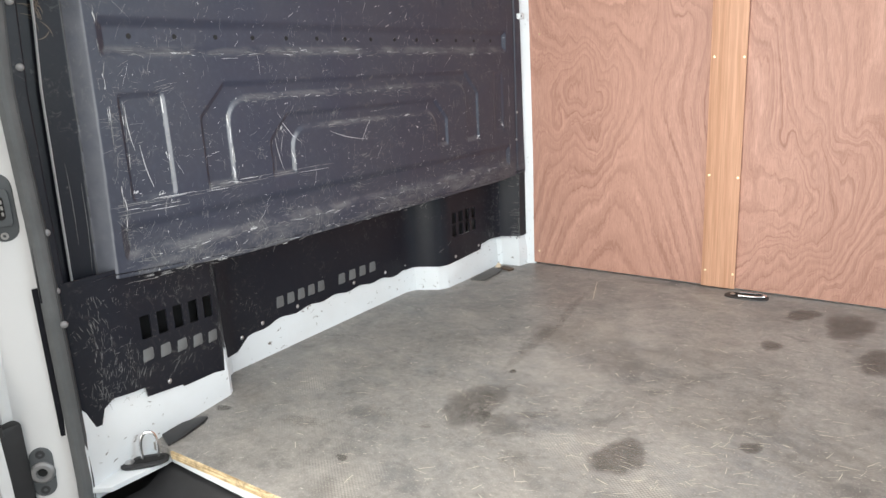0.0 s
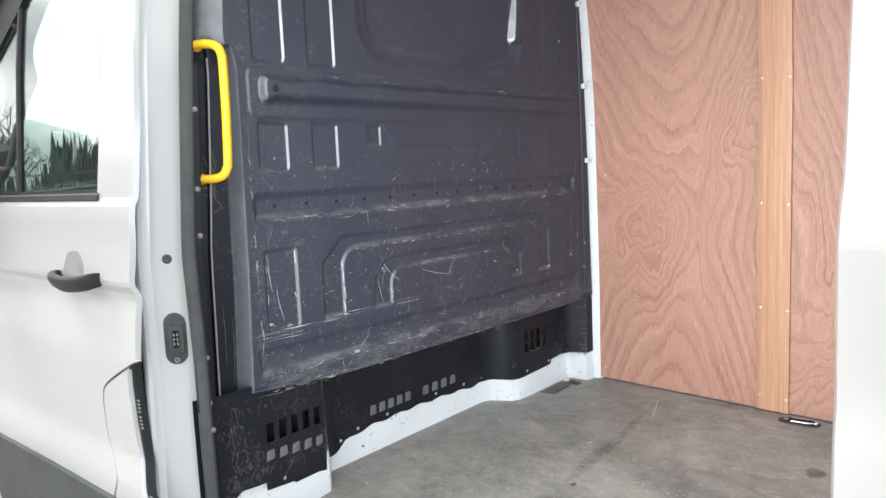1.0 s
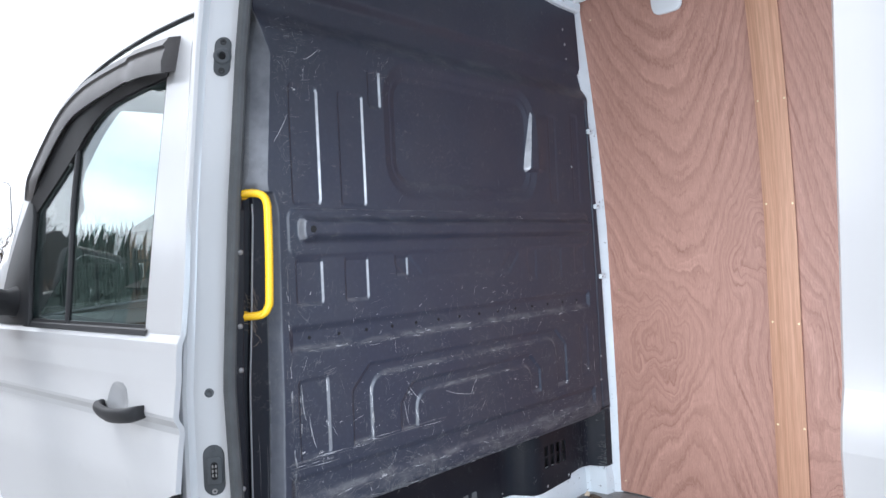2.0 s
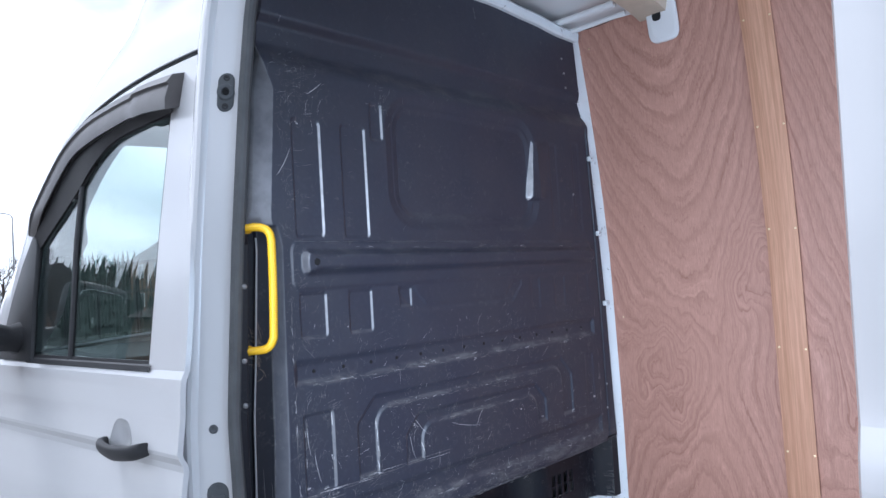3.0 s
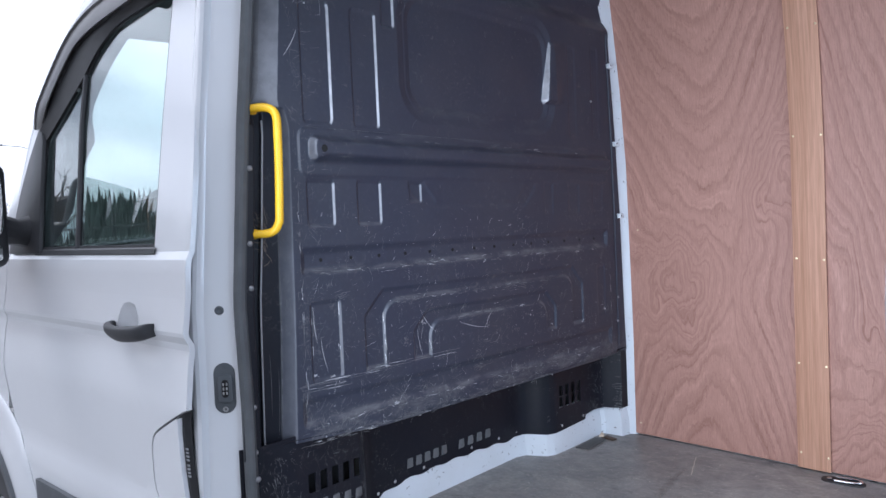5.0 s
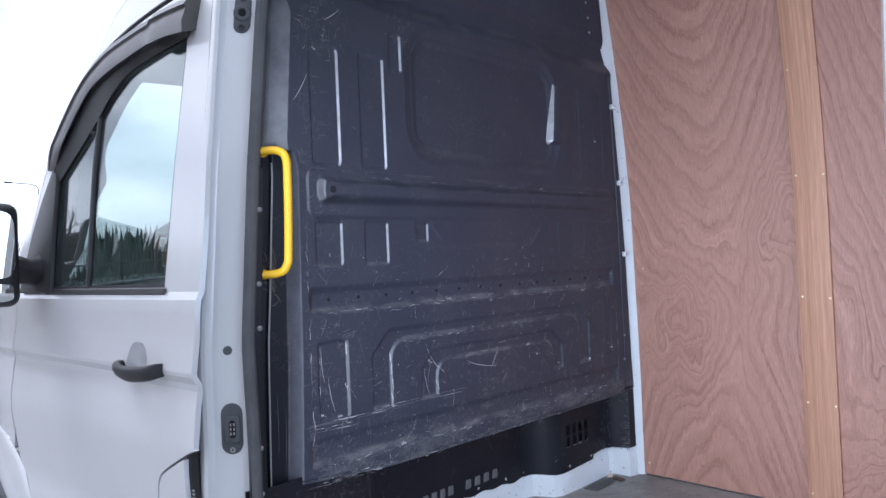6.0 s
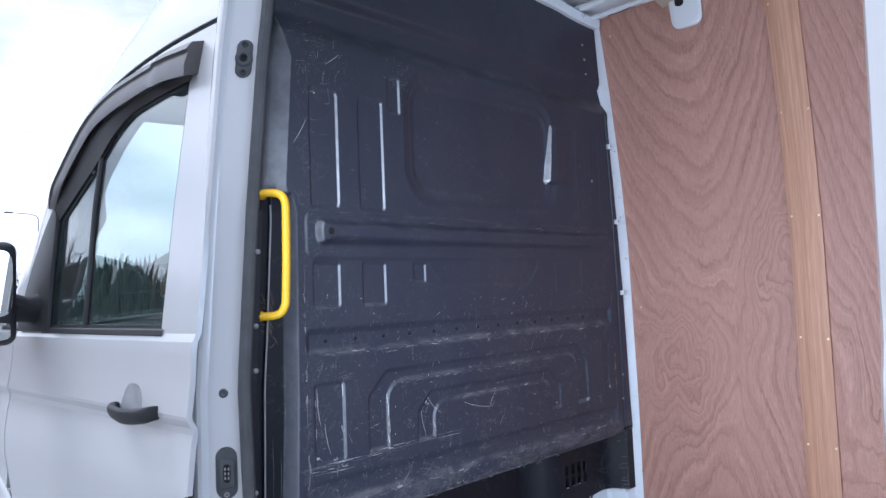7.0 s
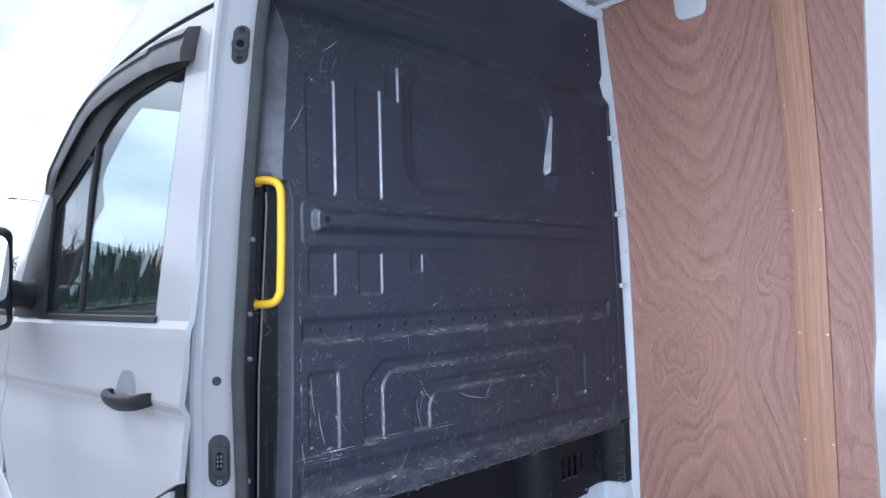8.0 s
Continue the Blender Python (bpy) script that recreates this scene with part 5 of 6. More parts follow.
def dowel(z, x, label):
    bm = bmesh.new()
    plate(bm, capsule(x, z, 0.021, 0.052), on_pillar, 0.006, 0.002)
    d = part("guide_plate", bm, GREYPLASTIC, pillar, label)
    bm = bmesh.new()
    lathe(bm, on_pillar(x, z, 0.005), FACE, [(0, 0.023), (0.004, 0.022), (0.007, 0.018), (0.007, 0.011), (0.001, 0.009)], 20)
    part("guide_socket", bm, GREYPLASTIC if z > 1 else DULLBOLT, pillar)
    bm = bmesh.new()
    lathe(bm, on_pillar(x, z, 0.0065), FACE, [(0, 0.0085), (0.001, 0.008)], 12)
    part("hole", bm, VOID, pillar)
    for s in (-0.038, 0.038):
        bm = bmesh.new()
        lathe(bm, on_pillar(x, z + s, 0.006), FACE, [(0, 0.009), (0.001, 0.0085), (0.001, 0.004), (0.0, 0.0035)], 12)
        part("screw", bm, DARKGREY, pillar)


dowel(1.60, -0.039, "dark oval guide socket plate")
dowel(0.03, -0.042, "black oval guide socket with a steel ring")
def flap_edge(z):
    return lerp_table([(-0.13, -0.035), (0.05, -0.036), (0.13, -0.040), (0.17, -0.050), (0.20, -0.066), (0.28, -0.088), (0.36, -0.100), (0.45, -0.104), (0.51, -0.098)], z)


# black rubber strip with a worn label in the gap behind the panel
bm = bmesh.new()
sheet(bm, [0, 1, 2], even(0.14, 0.505, 20), lambda i, z: (flap_edge(z) + (-0.012, 0.008, 0.018)[i], side_y(-0.08, z) + (0.012, 0.014, 0.026)[i], z))
thicken(bm, -0.003)
strip = part("gap_strip", bm, BLACK, van, "black rubber strip in the panel gap")
for z in (0.385, 0.345, 0.16):
    bm = bmesh.new()
    for k in range(4):
        x, zz_ = flap_edge(z + 0.009 * k) + 0.012, z + 0.009 * k
        box(bm, x - 0.006, x + 0.006, side_y(-0.08, zz_) + 0.0105, side_y(-0.08, zz_) + 0.0135, zz_, zz_ + 0.004)
    part("label_bar", bm, FADED, strip)

# ---------------------------------------------------------------- front door
DOOR_TOP = smooth_line([(-0.085, 1.724), (-0.25, 1.728), (-0.45, 1.724), (-0.66, 1.702), (-0.84, 1.658), (-0.98, 1.585), (-1.08, 1.495), (-1.17, 1.385), (-1.25, 1.19), (-1.31, 0.92)], 5)
SEAM = smooth_line([(-0.052, 0.517), (-0.09, 0.503), (-0.205, 0.448), (-0.242, 0.415), (-0.25, 0.36), (-0.245, 0.29), (-0.205, 0.225), (-0.198, 0.195), (-0.225, 0.14), (-0.25, 0.05), (-0.265, -0.13)], 4)
ARCH_C = (-1.62, -0.20)
FRONT = [(-1.325, 0.83), (-1.335, 0.70), (-1.355, 0.655), (-1.365, 0.55), (-1.362, 0.46), (-1.335, 0.40)]
ARCH = [(ARCH_C[0] + 0.60 * math.cos(t), ARCH_C[1] + 0.60 * math.sin(t)) for t in [math.radians(a) for a in (58, 48, 38, 28, 18, 7)]]
WINDOW_TOP = smooth_line([(-0.248, 1.590), (-0.43, 1.584), (-0.60, 1.567), (-0.72, 1.515), (-0.80, 1.452), (-0.90, 1.385), (-1.0, 1.32), (-1.075, 1.27)], 5)
WINDOW = [(-0.232, 0.905), (-0.238, 1.25), (-0.246, 1.56)] + WINDOW_TOP + [(-1.07, 1.08), (-1.045, 0.905)]
HOLLOW = smooth_line([(-0.280, 0.664), (-0.289, 0.715), (-0.304, 0.746), (-0.326, 0.760), (-0.367, 0.760), (-0.388, 0.746), (-0.401, 0.715), (-0.410, 0.664)], 4)
door_outline = [(-0.055, 0.52), (-0.055, 0.95), (-0.060, 1.05), (-0.080, 1.27), (-0.088, 1.50)] + DOOR_TOP + FRONT + ARCH + [(-1.02, -0.13)] + [(x, -0.13) for x in (-0.7, -0.4)] + SEAM[::-1]
bm = bmesh.new()
skin(bm, door_outline, [WINDOW, HOLLOW], 0.014)
front_door = part("front_door", bm, WHITE, van, "white front door with a side window and dark handle", 14)
# neighbouring panel with the curved shut line
bm = bmesh.new()
skin(bm, [(a + 0.006, b - 0.004) for a, b in SEAM if a < -0.105] + [(flap_edge(z), z) for z in (-0.13, 0.05, 0.13, 0.17, 0.20, 0.28, 0.36, 0.45, 0.49)], (), 0.02)
part("flap_panel", bm, WHITE, van, "white side panel with a curved shut line", 40)
# near-black backing that stands in for the shade behind the gaps
bm = bmesh.new()
skin(bm, [(-0.23, 1.68), (-0.23, -0.1), (-1.0, -0.1), (-1.0, 0.82), (-0.232, 0.82)], (), 0.01, -0.034)
part("gap_backing", bm, VOID, van)
# window trim, pane, divider
def offset_loop(loop, d):
    cx = sum(a for a, _ in loop) / len(loop)
    cz = sum(b for _, b in loop) / len(loop)
    return [(a + d * (1 if a < cx else -1), b + d * (1 if b < cz else -1)) for a, b in loop]


bm = bmesh.new()
skin(bm, offset_loop(WINDOW, -0.004), [offset_loop(WINDOW, 0.011)], 0.007, -0.004)
part("window_frame", bm, DARKGREY, front_door, "dark rubber window frame")
bm = bmesh.new()
skin(bm, offset_loop(WINDOW, 0.003), (), 0.002, -0.0085)
pane = part("window_pane", bm, GLASS, front_door, "tinted side window glass")
pane.visible_shadow = False
bm = bmesh.new()
rod(bm, [bent(x, z, -0.006) for x, z in ((-0.733, 0.90), (-0.752, 1.08), (-0.778, 1.284), (-0.790, 1.47))], 0.010, 8)
part("divider", bm, DARKGREY, front_door, "dark window divider bar")
bm = bmesh.new()
plate(bm, [(-1.0, 0.895), (-1.035, 1.10), (-1.055, 1.27), (-1.075, 1.31), (-1.105, 1.32), (-1.17, 1.22), (-1.232, 1.10), (-1.275, 0.98), (-1.295, 0.895)], lambda a, b, d: bent(a, b, 0.002 + d), 0.012, 0.004)
part("mirror_base", bm, DARKGREY, front_door, "black triangular mirror base")
bm = bmesh.new()
sheet(bm, even(-0.219, -1.06, 12), [0.889, 0.892, 0.904, 0.908], lambda x, z: bent(x, z, 0.002 if z in (0.889, 0.908) else 0.006))
part("belt_moulding", bm, DARKGREY, front_door, "dark belt moulding")
# wind deflector over the window
OUT_D = smooth_line([(-0.205, 1.690), (-0.37, 1.698), (-0.58, 1.695), (-0.78, 1.672), (-0.93, 1.606), (-1.04, 1.515), (-1.14, 1.405), (-1.185, 1.33)], 5)
IN_D = smooth_line([(-0.205, 1.592), (-0.36, 1.607), (-0.55, 1.595), (-0.70, 1.578), (-0.82, 1.548), (-0.91, 1.485), (-1.0, 1.40), (-1.085, 1.31)], 5)
# black sheet: window rubber plus the shade under the deflector
bm = bmesh.new()
sheet(bm, list(range(len(IN_D))), [0, 1, 2], lambda i, k: bent(*(IN_D[i] if k == 0 else (0.5 * (IN_D[i][0] + WINDOW_TOP[i][0]), 0.5 * (IN_D[i][1] + WINDOW_TOP[i][1])) if k == 1 else (WINDOW_TOP[i][0] + 0.008, WINDOW_TOP[i][1] - 0.008)), (0.016, 0.010, 0.003)[k]))
thicken(bm, 0.003)
part("channel_and_shade", bm, BLACK, front_door, "black band for window rubber and shade under the deflector")
bm = bmesh.new()
rows = []
n = len(OUT_D)
for i, (o, q) in enumerate(zip(OUT_D, IN_D)):
    s = i / (n - 1)
    full = 0.034 * min(1, (1 - s) * 5 + 0.35) + (0.012 if i < 7 else 0.0)
    row = []
    for u, d in ((0.0, 0.0), (0.10, 0.7), (0.35, 1.0), (0.40, 0.82), (0.80, 0.95), (1.0, 0.85)):
        x, z = o[0] + (q[0] - o[0]) * u, o[1] + (q[1] - o[1]) * u - (0.012 if (i < 7 and u == 1.0) else 0)
        row.append(bm.verts.new(bent(x, z, full * d)))
    rows.append(row)
for a, b in zip(rows, rows[1:]):
    for k in range(5):
        bm.faces.new((a[k], b[k], b[k + 1], a[k + 1]))
cap = [bm.verts.new(bent(OUT_D[0][0] + (IN_D[0][0] - OUT_D[0][0]) * u, OUT_D[0][1] + (IN_D[0][1] - OUT_D[0][1]) * u, 0)) for u in (1.0, 0.5)]
bm.faces.new(rows[0] + cap)
thicken(bm, 0.003)
part("wind_deflector", bm, plastic("smoked_acrylic", (0.10, 0.095, 0.096), 0.30), front_door, "smoked plastic wind deflector", 25)
# handle over a cupped recess
bm = bmesh.new()
CUP = smooth_line([(-0.278, 0.66), (-0.287, 0.715), (-0.302, 0.748), (-0.325, 0.762), (-0.368, 0.762), (-0.390, 0.748), (-0.403, 0.715), (-0.412, 0.66)], 4)
hub = [bm.verts.new(bent(-0.345, 0.69, -0.016))]
inner = [bm.verts.new(bent(-0.345 + (a + 0.345) * 0.72, 0.69 + (z - 0.69) * 0.72, -0.013)) for a, z in CUP]
outer = [bm.verts.new(bent(a, z, 0.0012)) for a, z in CUP]
for i in range(len(CUP) - 1):
    bm.faces.new((hub[0], inner[i], inner[i + 1]))
    bm.faces.new((inner[i], outer[i], outer[i + 1], inner[i + 1]))
bmesh.ops.recalc_face_normals(bm, faces=bm.faces)
cup = part("handle_cup", bm, WHITE, front_door, "shallow painted recess behind the handle", 60)
bm = bmesh.new()
grip = smooth_line([(-0.200, 0.700, 0.006), (-0.206, 0.698, 0.022), (-0.235, 0.692, 0.036), (-0.31, 0.686, 0.043), (-0.375, 0.690, 0.038), (-0.408, 0.694, 0.026), (-0.418, 0.696, 0.010)], 5)
rings = []
for i, (x, z, o) in enumerate(grip):
    s = i / (len(grip) - 1)
    hgt = 0.016 + 0.005 * math.sin(math.pi * s) ** 0.6
    rings.append([bm.verts.new(bent(x, z + hgt * math.copysign(abs(math.sin(t)) ** 0.7, math.sin(t)), o + 0.011 * math.copysign(abs(math.cos(t)) ** 0.7, math.cos(t)))) for t in [2 * math.pi * k / 16 for k in range(16)]])
for a, q in zip(rings, rings[1:]):
    for k in range(16):
        bm.faces.new((a[k], q[k], q[(k + 1) % 16], a[(k + 1) % 16]))
bm.faces.new(rings[0])
bm.faces.new(rings[-1][::-1])
bmesh.ops.recalc_face_normals(bm, faces=bm.faces)
part("door_handle", bm, DARKGREY, front_door, "dark plastic pull handle", 60)
# lower rubbing strip and orange reflector
bm = bmesh.new()
skin(bm, [(-0.262, -0.085), (-0.246, 0.02), (-0.220, 0.125), (-0.207, 0.148), (-0.6, 0.150), (-1.05, 0.146), (-1.045, -0.02), (-1.05, -0.095), (-0.6, -0.09)], (), 0.014, 0.014)
part("rubbing_strip", bm, GREYPLASTIC, front_door, "grey plastic rubbing strip", 40)
bm = bmesh.new()
skin(bm, [(-0.254, -0.085), (-0.238, 0.02), (-0.212, 0.125), (-0.199, 0.148), (-0.05, 0.150), (-0.045, 0.10), (-0.045, -0.08)], (), 0.014, 0.014)
part("rubbing_strip", bm, GREYPLASTIC, van, "grey plastic rubbing strip", 40)
bm = bmesh.new()
skin(bm, [(-0.335, 0.012), (-0.328, 0.084), (-0.256, 0.088), (-0.262, 0.017)], (), 0.006, 0.019)
part("reflector", bm, ORANGE, front_door, "orange side reflector")
# white sill and end cap under the strip
bm = bmesh.new()
skin(bm, [(-1.02, -0.135), (0.03, -0.135), (0.03, -0.36), (-1.10, -0.36)], (), 0.03)
part("door_sill", bm, WHITE, van, "white body sill", 40)
bm = bmesh.new()
box(bm, -0.12, -0.045, -0.085, -0.03, -0.12, 0.145, 0.008)
part("end_cap", bm, BLACK, van, "black plastic end cap")

# ---------------------------------------------------------------- front wing, wheel arch and wheel
bm = bmesh.new()
flare = []
for a in range(4, 176, 8):
    t = radians(a)
    row = []
    for r, o in ((0.60, 0.002), (0.585, 0.012), (0.50, 0.030), (0.465, 0.026), (0.455, 0.0), (0.455, -0.10)):
        x, z = ARCH_C[0] + r * math.cos(t), ARCH_C[1] + r * math.sin(t)
        row.append(bm.verts.new(bent(x, z, o)))
    flare.append(row)
for a, b in zip(flare, flare[1:]):
    for k in range(5):
        bm.faces.new((a[k], b[k], b[k + 1], a[k + 1]))
thicken(bm, 0.004)
wing = part("front_wing", bm, WHITE, van, "white wing with a flared wheel arch", 40)
bm = bmesh.new()
skin(bm, [(-1.33, 0.83), (-1.343, 0.70), (-1.363, 0.655), (-1.373, 0.55), (-1.37, 0.46), (-1.345, 0.395)] + [(ARCH_C[0] + 0.592 * math.cos(radians(a)), ARCH_C[1] + 0.592 * math.sin(radians(a))) for a in (64, 80, 100, 120, 140)] + [(-2.25, 0.30), (-2.25, 0.62), (-1.9, 0.78), (-1.6, 0.86), (-1.32, 0.90)], (), 0.02)
part("wing_panel", bm, WHITE, wing, "", 40)
bm = bmesh.new()
lip = []
for a in range(2, 176, 8):
    t = radians(a)
    row = []
    for r, o in ((0.468, 0.024), (0.46, 0.036), (0.425, 0.034), (0.42, -0.02)):
        row.append(bm.verts.new(bent(ARCH_C[0] + r * math.cos(t), ARCH_C[1] + r * math.sin(t), o)))
    lip.append(row)
for a, b in zip(lip, lip[1:]):
    for k in range(3):
        bm.faces.new((a[k], b[k], b[k + 1], a[k + 1]))
thicken(bm, 0.003)
part("arch_trim", bm, GREYPLASTIC, wing, "grey plastic wheel arch trim")
wheel = new("wheel")
wheel.parent = van
wheel.location = (ARCH_C[0], 0.0, GROUND + 0.345)
bm = bmesh.new()
lathe(bm, (0, -0.165, 0), (0, -1, 0), [(-0.22, 0.20), (-0.22, 0.30), (-0.20, 0.335), (-0.16, 0.345), (-0.05, 0.345), (-0.02, 0.332), (0.0, 0.29), (-0.005, 0.215), (-0.03, 0.20)], 48)
part("tyre", bm, BLACK, wheel, "black rubber tyre")
bm = bmesh.new()
lathe(bm, (0, -0.15, 0), (0, -1, 0), [(-0.10, 0.21), (0.0, 0.205), (-0.01, 0.19), (-0.05, 0.17), (-0.035, 0.10), (0.0, 0.08), (0.005, 0.03)], 32)
part("rim", bm, STEEL, wheel, "steel wheel rim")
bm = bmesh.new()
sheet(bm, even(0, 180, 20), [-0.13, 0.35], lambda a, y: (ARCH_C[0] + 0.45 * math.cos(radians(a)), y, ARCH_C[1] + 0.45 * math.sin(radians(a))))
part("wheel_housing", bm, BLACK, van)

# ---------------------------------------------------------------- mirror
mirror = part("door_mirror", box(bmesh.new(), -1.17, -1.055, -0.42, -0.203, 0.855, 1.198, 0.035, 4), DARKGREY, van, "black door mirror housing")
bm = bmesh.new()
plate(bm, oval(-0.312, 1.06, 0.092, 0.112, 24, 5), lambda a, b, d: (-1.054 + d * 0.4, a, b), 0.006, 0.002)
part("mirror_glass", bm, MIRROR, mirror, "large mirror glass", 4)
bm = bmesh.new()
plate(bm, oval(-0.312, 0.903, 0.085, 0.03, 20, 5), lambda a, b, d: (-1.054 + d * 0.4, a, b), 0.006, 0.002)
part("wide_angle_glass", bm, MIRROR, mirror, "small wide-angle mirror glass", 4)
bm = bmesh.new()
rod(bm, [(-1.12, -0.22, 0.98), (-1.13, -0.17, 0.97), (-1.14, -0.12, 0.97)], [0.05, 0.045, 0.06], 10)
part("mirror_arm", bm, DARKGREY, mirror)


# ---------------------------------------------------------------- roof, windscreen pillar, far side
def crown(x):
    """Height of the roof's edge along the cab, down the windscreen pillar."""
    return lerp_table([(-2.3, 0.55), (-1.75, 0.70), (-1.45, 0.92), (-1.40, 1.17), (-1.33, 1.272), (-1.2, 1.40), (-1.05, 1.55), (-0.93, 1.672), (-0.86, 1.76), (-0.78, 1.87), (-0.70, 1.985), (-0.60, 2.08), (-0.45, 2.16), (-0.3, 2.20), (0.0, 2.23), (3.5, 2.23)], x)


def roof_section(x, u):
    """u from 0, at the door frame, over the shoulder to 1, at the middle of the roof."""
    top = crown(x)
    low = min(lerp_table([(a, b) for a, b in sorted(DOOR_TOP)], x) + 0.012 if x > -1.31 else 0.9, top)
    if x > -0.056:
        low = 1.99
    s = min(u / 0.5, 1.0)
    z = low + (top - low) * math.sin(s * math.pi / 2) ** 0.9 if u <= 0.5 else top + lerp_table([(-1.0, 0.03), (-0.6, 0.05), (-0.2, 0.09)], x) * math.sin((u - 0.5) * math.pi)
    y = side_y(x, min(z, 1.95), 0.0)
    if u <= 0.5:
        y += 0.07 * s ** 3 * min(1.0, (top - low) / 0.15)
    else:
        y = y + 0.07 * min(1.0, (top - low) / 0.15) + (CENTRE - y - 0.07 * min(1.0, (top - low) / 0.15)) * ((u - 0.5) / 0.5) ** 1.25
    return (x, y, z)


for name, mirrored in (("cab_roof", False), ("far_cab_roof", True)):
    bm = bmesh.new()
    xs = even(-0.975, -0.078, 34)
    sheet(bm, xs, even(0, 1, 26), lambda x, u: (lambda p: (p[0], 2 * CENTRE - p[1] if mirrored else p[1], p[2]))(roof_section(x, u)))
    thicken(bm, 0.006 if mirrored else -0.006)
    part("cab_roof", bm, WHITE, van, "white cab roof", 50)
    bm = bmesh.new()
    sheet(bm, even(-1.5, -0.970, 26), even(0, 0.61, 12), lambda x, u: (lambda p: (p[0], 2 * CENTRE - p[1] if mirrored else p[1], p[2]))(roof_section(x, u)))
    thicken(bm, -0.004 if mirrored else 0.004)
    part("windscreen_pillar", bm, WHITE, van, "white windscreen pillar", 50)
# rubber end of the gutter seal at the door's rear corner
bm = box(bmesh.new(), -0.086, -0.070, 0.052, 0.072, 1.700, 1.738, 0.005)
part("gutter_end", bm, BLACK, van, "black rubber end of the gutter seal")
# rain gutter line above the door
bm = bmesh.new()
rod(bm, [bent(x, z + 0.012, -0.001) for x, z in DOOR_TOP if x > -1.2], 0.0038, 6)
part("roof_gutter", bm, RUBBER, van, "dark roof gutter seal")
bm = bmesh.new()
sheet(bm, even(-1.5, -0.970, 16), even(0.60, 1, 10) + even(1.0, 1.40, 10)[1:], lambda x, u: (lambda p: (p[0], p[1] if u <= 1 else 2 * CENTRE - p[1], p[2]))(roof_section(x, u if u <= 1 else 2 - u)))
ws = part("windscreen", bm, CLEAR, van, "clear windscreen")
ws.visible_shadow = False
# far door with its window
bm = bmesh.new()
skin(bm, [(-0.05, -0.3), (-0.05, 1.72)] + DOOR_TOP + FRONT + ARCH + [(-1.02, -0.3)], [WINDOW], 0.05, 0.0, far_y)
far_door = part("far_door", bm, WHITE, van, "white far door with grey inner trim", 40)
bm = bmesh.new()
skin(bm, [(-0.06, -0.1), (-0.06, 1.70)] + [(a, b - 0.03) for a, b in DOOR_TOP] + [(-1.25, 0.7), (-1.2, -0.1)], [offset_loop(WINDOW, -0.012)], 0.01, -0.055, far_y)
part("door_trim", bm, FELT, far_door, "grey inner door trim")
bm = bmesh.new()
skin(bm, offset_loop(WINDOW, -0.008), (), 0.003, -0.02, far_y)
fp = part("window_pane", bm, CLEAR, far_door, "far side window glass")
fp.visible_shadow = False
# inner trim of the windscreen pillar
bm = bmesh.new()
sheet(bm, even(-1.48, -0.86, 20), [0.0, 0.35, 0.7, 1.0], lambda x, v: (lambda p: (x + 0.02, p[1] + 0.05 + 0.10 * v, p[2] - 0.035 - 0.03 * (1 - v)))(roof_section(x, 0.5)))
part("pillar_trim", bm, FELT, van, "grey windscreen pillar trim")
# nose
bm = bmesh.new()
sheet(bm, even(-2.45, -1.45, 10), even(0, 1, 14), lambda x, u: (x, -0.14 + 0.12 * max(0.0, -1.45 - x) ** 2 + (2 * CENTRE + 0.28 - 0.24 * max(0.0, -1.45 - x) ** 2) * u, lerp_table([(-2.45, 0.35), (-2.1, 0.60), (-1.45, 0.88)], x) + 0.06 * math.sin(math.pi * u)))
thicken(bm, -0.01)
part("bonnet", bm, WHITE, van, "white sloping bonnet")
# cab lining: headliner, dashboard
bm = bmesh.new()
sheet(bm, even(-0.955, -0.05, 12), even(0.09, 0.91, 12), lambda x, u: (x, 2 * CENTRE * u, lerp_table([(-0.955, 1.630), (-0.9, 1.70), (-0.8, 1.78), (-0.6, 1.86), (-0.05, 1.90)], x) + 0.03 * math.sin(math.pi * u)))
part("headliner", bm, FELT, van, "grey cab headliner")
bm = bmesh.new()
sheet(bm, [-1.02, -1.05, -1.12, -1.4, -1.5], even(-0.03, 1.9, 8), lambda x, y: (x, y, {-1.02: 0.45, -1.05: 0.78, -1.12: 0.86, -1.4: 0.90, -1.5: 0.88}[x]))
part("dashboard", bm, DARKGREY, van, "dark dashboard")
bm = bmesh.new()
box(bm, -1.2, -0.08, 0.0, 1.88, -0.26, -0.22)
part("cab_floor", bm, BLACK, van)
bm = bmesh.new()
sheet(bm, [0, 1], even(-0.2, 2.05, 16), lambda u, z: (-0.24, (side_y if u == 0 else far_y)(-0.24, z) + (0.08 if u == 0 else -0.08), z))
part("cab_back", bm, FELT, van, "grey back of the cab")

# ---------------------------------------------------------------- sliding door, standing open, and the body behind it
def slide_y(z, out=0.0):
    return lerp_table([(-0.3, -0.02), (0.0, -0.052), (0.2, -0.055), (0.28, -0.045), (0.66, -0.045), (0.70, -0.040), (0.845, -0.046), (0.875, -0.040), (0.905, -0.028), (1.6, 0.03), (1.9, 0.08)], z) - out


